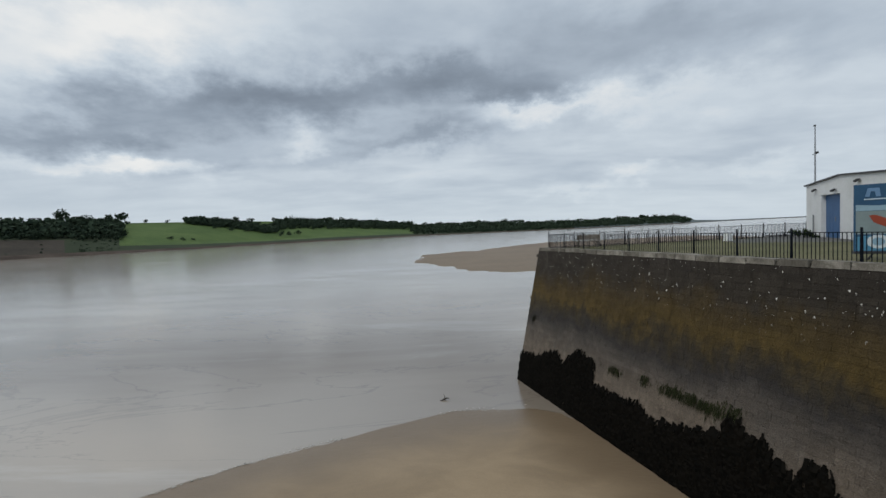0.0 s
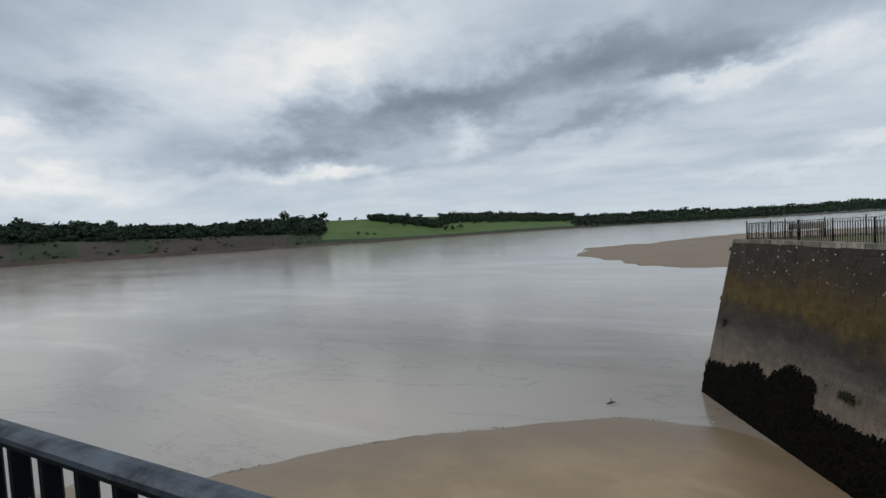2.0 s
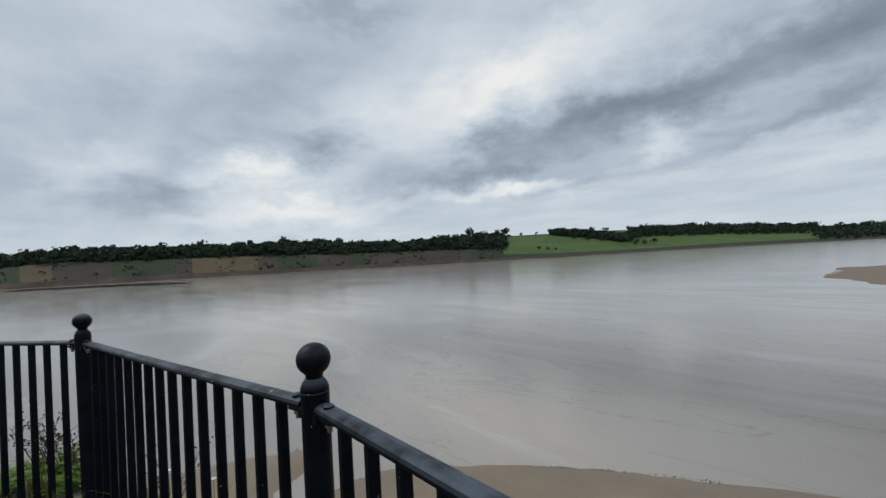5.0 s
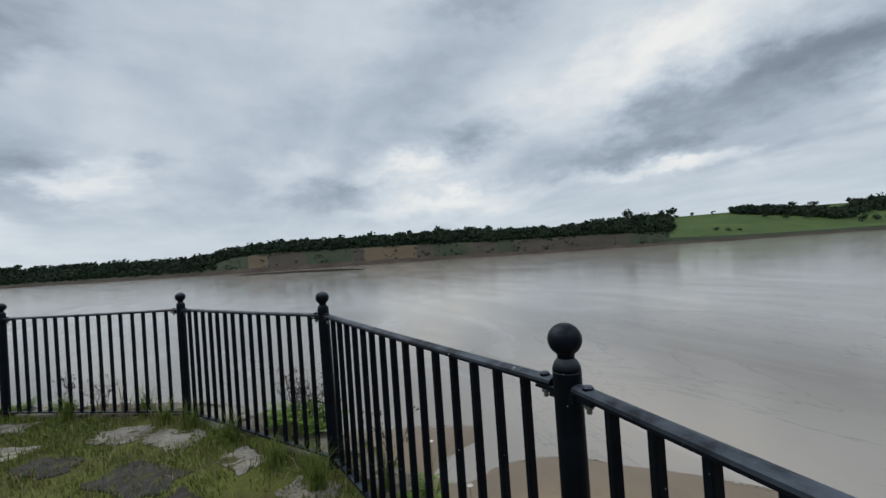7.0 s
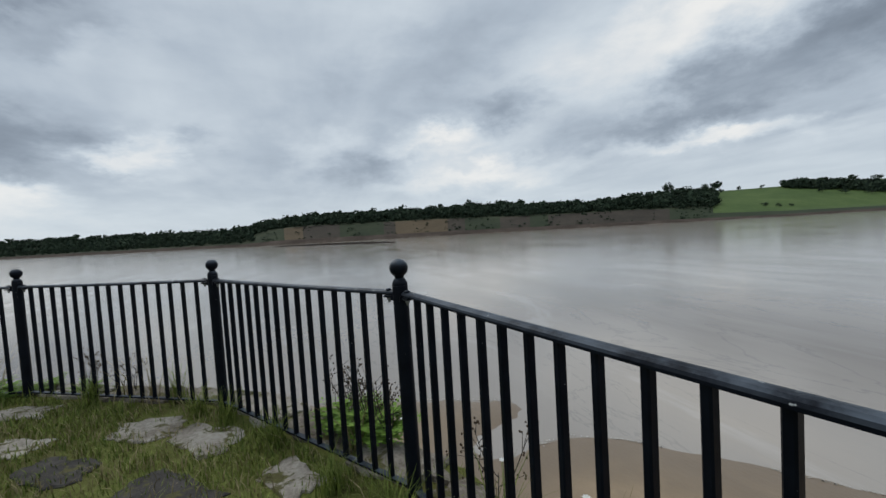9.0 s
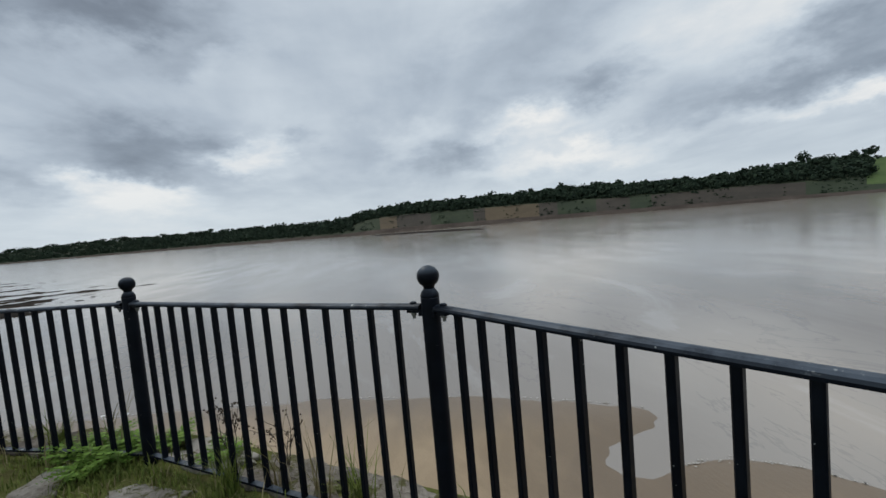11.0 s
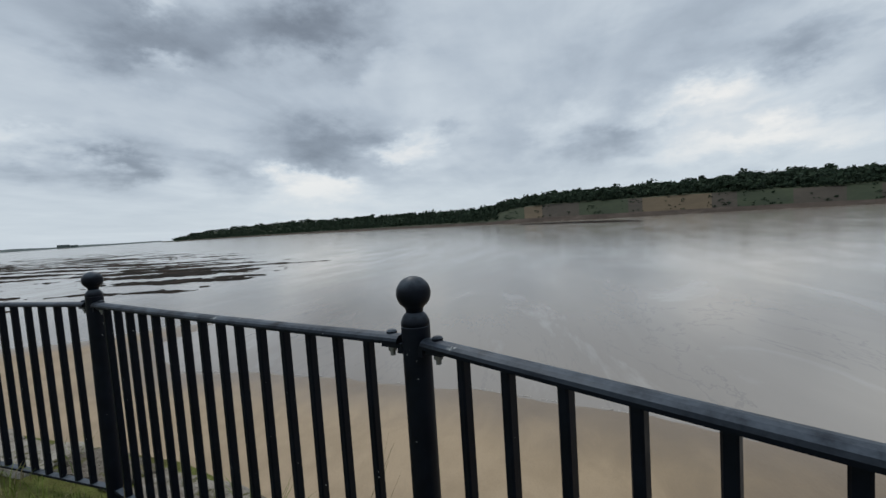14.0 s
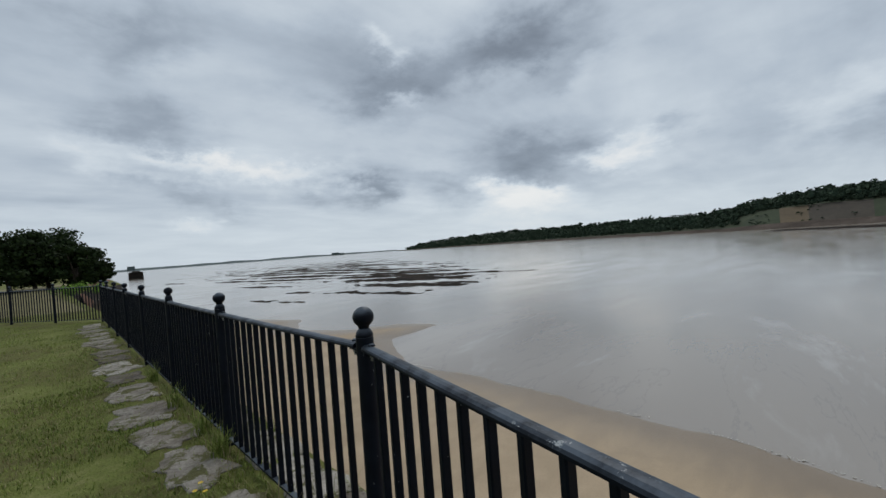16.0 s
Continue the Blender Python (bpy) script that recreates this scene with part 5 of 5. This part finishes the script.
def leafy_weed(x, y, size, leaves, label):
    """Low plant of feathery leaves: each a bent stalk with pairs of leaflets."""
    g = Geo()
    for k in range(leaves):
        a = k * 2.399 + rng.random() * 0.5
        ln, rise = size * (0.6 + 0.5 * rng.random()), 0.35 + 0.75 * rng.random()
        c, s = math.cos(a), math.sin(a)
        for j in range(1, 10):
            t = j / 9
            out, up = ln * t, ln * rise * t * (1.25 - 0.75 * t)
            p = Vector((c * out, s * out, up))
            lw = ln * 0.24 * math.sin(math.pi * min(0.95, 0.15 + t * 0.85)) + 0.006
            for side in (1, -1):
                d = Vector((-s * side + c * 0.55, c * side + s * 0.55, 0.12 + rng.normal() * 0.15)).normalized()
                q = Vector((c, s, 0)) * lw * 0.34
                g.face([p, p + d * lw * 0.55 + q * 0.9, p + d * lw, p + d * lw * 0.5 - q * 0.7])
    t = thing("weed_plant", label, "plant", I(x, y, 0.01))
    tagged(part("foliage", g, M_FERN, t), kind="stuff")
    return t


for i, t, out, size, n in [(4, 0.10, 0.05, 0.24, 34), (4, 0.22, 0.10, 0.26, 36), (4, 0.32, 0.02, 0.22, 30), (4, 0.17, -0.16, 0.2, 24), (4, 0.02, 0.22, 0.22, 26), (2, 0.45, 0.38, 0.30, 44), (2, 0.36, 0.34, 0.34, 44), (2, 0.28, 0.36, 0.30, 40), (3, 0.8, 0.2, 0.2, 26), (1, 0.62, 0.28, 0.2, 24)]:
    x, y = at_rail(i, t, out)
    leafy_weed(x, y, size, n, "bright green feathery weed growing through the railing")


M_SEED = plain("brown_seed_head", (0.07, 0.045, 0.025), 0.9)


def stalky_shrub(x, y, tall, stems, label):
    """Spindly plant gone to seed: thin branched stems with brown heads."""
    t = thing("seed_plant", label, "plant", I(x, y, 0))
    g, heads = Geo(), Geo()
    for k in range(stems):
        a, lean = rng.random() * 6.28, 0.1 + 0.35 * rng.random()
        h = tall * (0.6 + 0.45 * rng.random())
        tip = Vector((math.cos(a) * lean * h, math.sin(a) * lean * h, h))
        mid = tip * 0.5 + Vector((rng.normal() * 0.02, rng.normal() * 0.02, 0))
        g.tube([(0, 0, 0), mid, tip], [0.004, 0.003, 0.0015], 5)
        for j in range(5):
            f = 0.45 + 0.55 * rng.random()
            b = tip * f
            e = b + Vector((rng.normal() * 0.06, rng.normal() * 0.06, 0.05 + 0.05 * rng.random()))
            g.tube([b, e], [0.002, 0.0012], 4)
            for _ in range(3):
                q = e + Vector((rng.normal(), rng.normal(), rng.normal())) * 0.012
                heads.lathe(Matrix.Translation(q), [(0.002, -0.006), (0.0065, 0.0), (0.002, 0.007)], 6)
    tagged(part("stalk", g, M_BARK, t, "thin brown stems"), kind="stuff")
    tagged(part("seed_head", heads, M_SEED, t, "brown seed heads"), kind="stuff")


for i, t, out, tall, n in [(2, 0.36, 0.40, 0.5, 8), (2, 0.46, 0.40, 0.42, 7), (2, 0.26, 0.38, 0.4, 6), (3, 0.75, 0.2, 0.4, 5), (3, 0.55, 0.25, 0.42, 4), (1, 0.85, 0.3, 0.4, 4)]:
    x, y = at_rail(i, t, out)
    stalky_shrub(x, y, tall, n, "spindly dry plant with brown seed heads")


def flower(x, y, colour, label, tall):
    t = thing("wild_flower", label, "flower", I(x, y, 0))
    g = Geo()
    g.tube([(0, 0, 0), (0.01, 0.005, tall * 0.6), (0.015, 0.0, tall)], [0.002, 0.002, 0.0015], 5)
    part("stem", g, M_FERN, t)
    g = Geo()
    for k in range(8):
        a = k * math.pi / 4
        c, s = math.cos(a), math.sin(a)
        g.face([(0.015, 0, tall), (0.015 + c * 0.012 - s * 0.005, s * 0.012 + c * 0.005, tall + 0.004), (0.015 + c * 0.019, s * 0.019, tall + 0.006), (0.015 + c * 0.012 + s * 0.005, s * 0.012 - c * 0.005, tall + 0.004)])
    part("petals", g, colour, t)


M_YELLOW, M_WHITEPETAL = plain("yellow_petal", (0.62, 0.42, 0.03), 0.6), plain("white_petal", (0.75, 0.75, 0.7), 0.6)
for x, y in ((-9.18, -4.72), (-9.24, -4.80), (-9.22, -4.66), (-8.75, -2.2)):
    flower(x, y, M_YELLOW, "small yellow wild flower in the grass", 0.07)
for i, t, out, h in ((4, 0.12, 0.1, 0.3), (4, 0.25, 0.15, 0.26), (2, 0.35, 0.3, 0.4), (2, 0.12, 0.2, 0.3), (1, 0.8, 0.25, 0.35), (3, 0.05, 0.15, 0.3), (1, 0.6, 0.3, 0.4), (1, 0.4, 0.25, 0.35)):
    x, y = at_rail(i, t, out)
    flower(x, y, M_WHITEPETAL, "small white wild flower by the railing", h)

# ---------------------------------------------------------------- land beyond the cross fence
g = Geo()
g.face([(x, y, 0.004) for x, y in reversed([(-11.2, -24.0), (-12.2, -46.0), (-18.0, -60.0), (-23.0, -95.0), (20.0, -95.0), (12.0, -30.0), (-4.5, -29.5)])])
setting("ground_field", g, mottled("dry_yellow_grass", (0.13, 0.12, 0.05), (0.20, 0.175, 0.085), (0.27, 0.235, 0.13), 0.15, 3.0, 0.95, 0.5), "dry yellowish grass beyond the cross fence")


def broad_tree(b, r, tall, spread, label):
    """Low dense tree: trunk with limbs under a crown of leaf sprays."""
    h = heading(b)
    t = thing("tree", label, "tree", I(-8.1 + h.x * r, -1.5 + h.y * r, 0), "trees by the shore path")
    g = Geo()
    g.tube([(0, 0, -0.1), (0.1, 0.05, tall * 0.2), (0.0, 0.2, tall * 0.45)], [0.28, 0.22, 0.14], 9)
    for k in range(6):
        a = k * 1.1
        g.tube([(0, 0.05, tall * 0.2), (math.cos(a) * spread * 0.35, math.sin(a) * spread * 0.35, tall * 0.5), (math.cos(a) * spread * 0.6, math.sin(a) * spread * 0.6, tall * 0.72)], [0.14, 0.08, 0.03], 6)
    part("trunk", g, M_BARK, t)
    g = Geo()
    for k in range(34):
        a, q = rng.random() * 6.28, math.sqrt(rng.random())
        hh = 0.16 + 0.74 * rng.random()
        lim = spread * math.sqrt(max(0.05, 1 - (hh - 0.42) ** 2 / 0.36))
        crown(g, (math.cos(a) * q * lim, math.sin(a) * q * lim, hh * tall * 0.97), spread * 0.32, tall * 0.14, 210, 0.17)
    part("crown", g, M_TREELEAF, t)


for b, r, tall, spread in [(177.9, 66, 7.3, 5.2), (175.2, 68, 7.3, 4.4), (173.1, 64, 5.0, 2.8), (180.5, 66, 7.2, 5.0), (184, 64, 7, 5), (176.2, 78, 7.4, 5.0), (171.8, 72, 3.2, 2.2)]:
    broad_tree(b, r, tall, spread, "dark dense broad-leaved tree beside the shore path")
h = heading(172.6)
for dx, dy, s in ((0, 0, 1.0), (1.1, 0.6, 0.8), (-0.9, 0.8, 0.7)):
    t = thing("bush", "bright green bush beyond the cross fence", "bush", I(-8.1 + h.x * 42 + dx, -1.5 + h.y * 42 + dy, 0))
    g = Geo()
    crown(g, (0, 0, 0.45 * s), 0.9 * s, 0.6 * s, 420, 0.07)
    part("foliage", g, M_FERN, t)

# reddish earth bank where the land meets the shore, and a stub of pier far down it
g = Geo()
us = list(np.linspace(0, 1, 26))
grid(g, us, list(np.linspace(0, 1, 10)), lambda u, v: (-13.5 - u * 9 - v * 3.4 + 0.7 * noise.noise(Vector((u * 9, v * 4, 1))), -48 - u * 40 + 0.6 * noise.noise(Vector((u * 7, v * 5, 4))), 0.3 - v ** 1.4 * 10.2 + 0.4 * noise.noise(Vector((u * 11, v * 6, 7)))))
setting("ground_bank", g, mottled("red_earth_bank", (0.085, 0.045, 0.03), (0.14, 0.075, 0.05), (0.2, 0.12, 0.085), 0.3, 3.0, 0.95, 0.8, 0.2), "crumbling red earth bank above the shore", True)
h = heading(168.3)
g = Geo()
g.block(I(0, 0, 4.0), 15, 60, 10.0, 0.6)
g.block(I(0, 26, 9.6), 9, 6, 1.4, 0.3)
tagged(part("old_pier", g, M_ROCK, m=I(-8.1 + h.x * 640, -1.5 + h.y * 640, WATER - 1, 168.3)), "dark stub of an old pier far down the shore", "pier")
h = heading(168.6)
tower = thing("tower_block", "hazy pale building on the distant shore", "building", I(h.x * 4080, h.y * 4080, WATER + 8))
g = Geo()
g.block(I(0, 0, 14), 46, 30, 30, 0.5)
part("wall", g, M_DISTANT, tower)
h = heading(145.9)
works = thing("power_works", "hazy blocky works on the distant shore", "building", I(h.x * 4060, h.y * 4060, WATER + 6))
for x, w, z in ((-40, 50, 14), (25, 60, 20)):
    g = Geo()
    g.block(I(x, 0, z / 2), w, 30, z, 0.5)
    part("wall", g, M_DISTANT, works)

# ---- driftwood at the water's edge
drift = thing("driftwood", "small dark driftwood branch stranded in the shallows", "driftwood", I(-2.75, 29.4, WATER, 20))
g = Geo()
g.tube([(-0.35, 0, -0.05), (-0.1, 0.03, 0.04), (0.12, 0.0, 0.12), (0.3, -0.05, 0.1)], [0.05, 0.06, 0.045, 0.02], 7)
part("stem", g, M_BARK, drift)
g = Geo()
g.tube([(0.0, 0.02, 0.06), (0.05, 0.1, 0.22), (0.0, 0.16, 0.36)], [0.035, 0.022, 0.01], 6)
part("branch", g, M_BARK, drift)
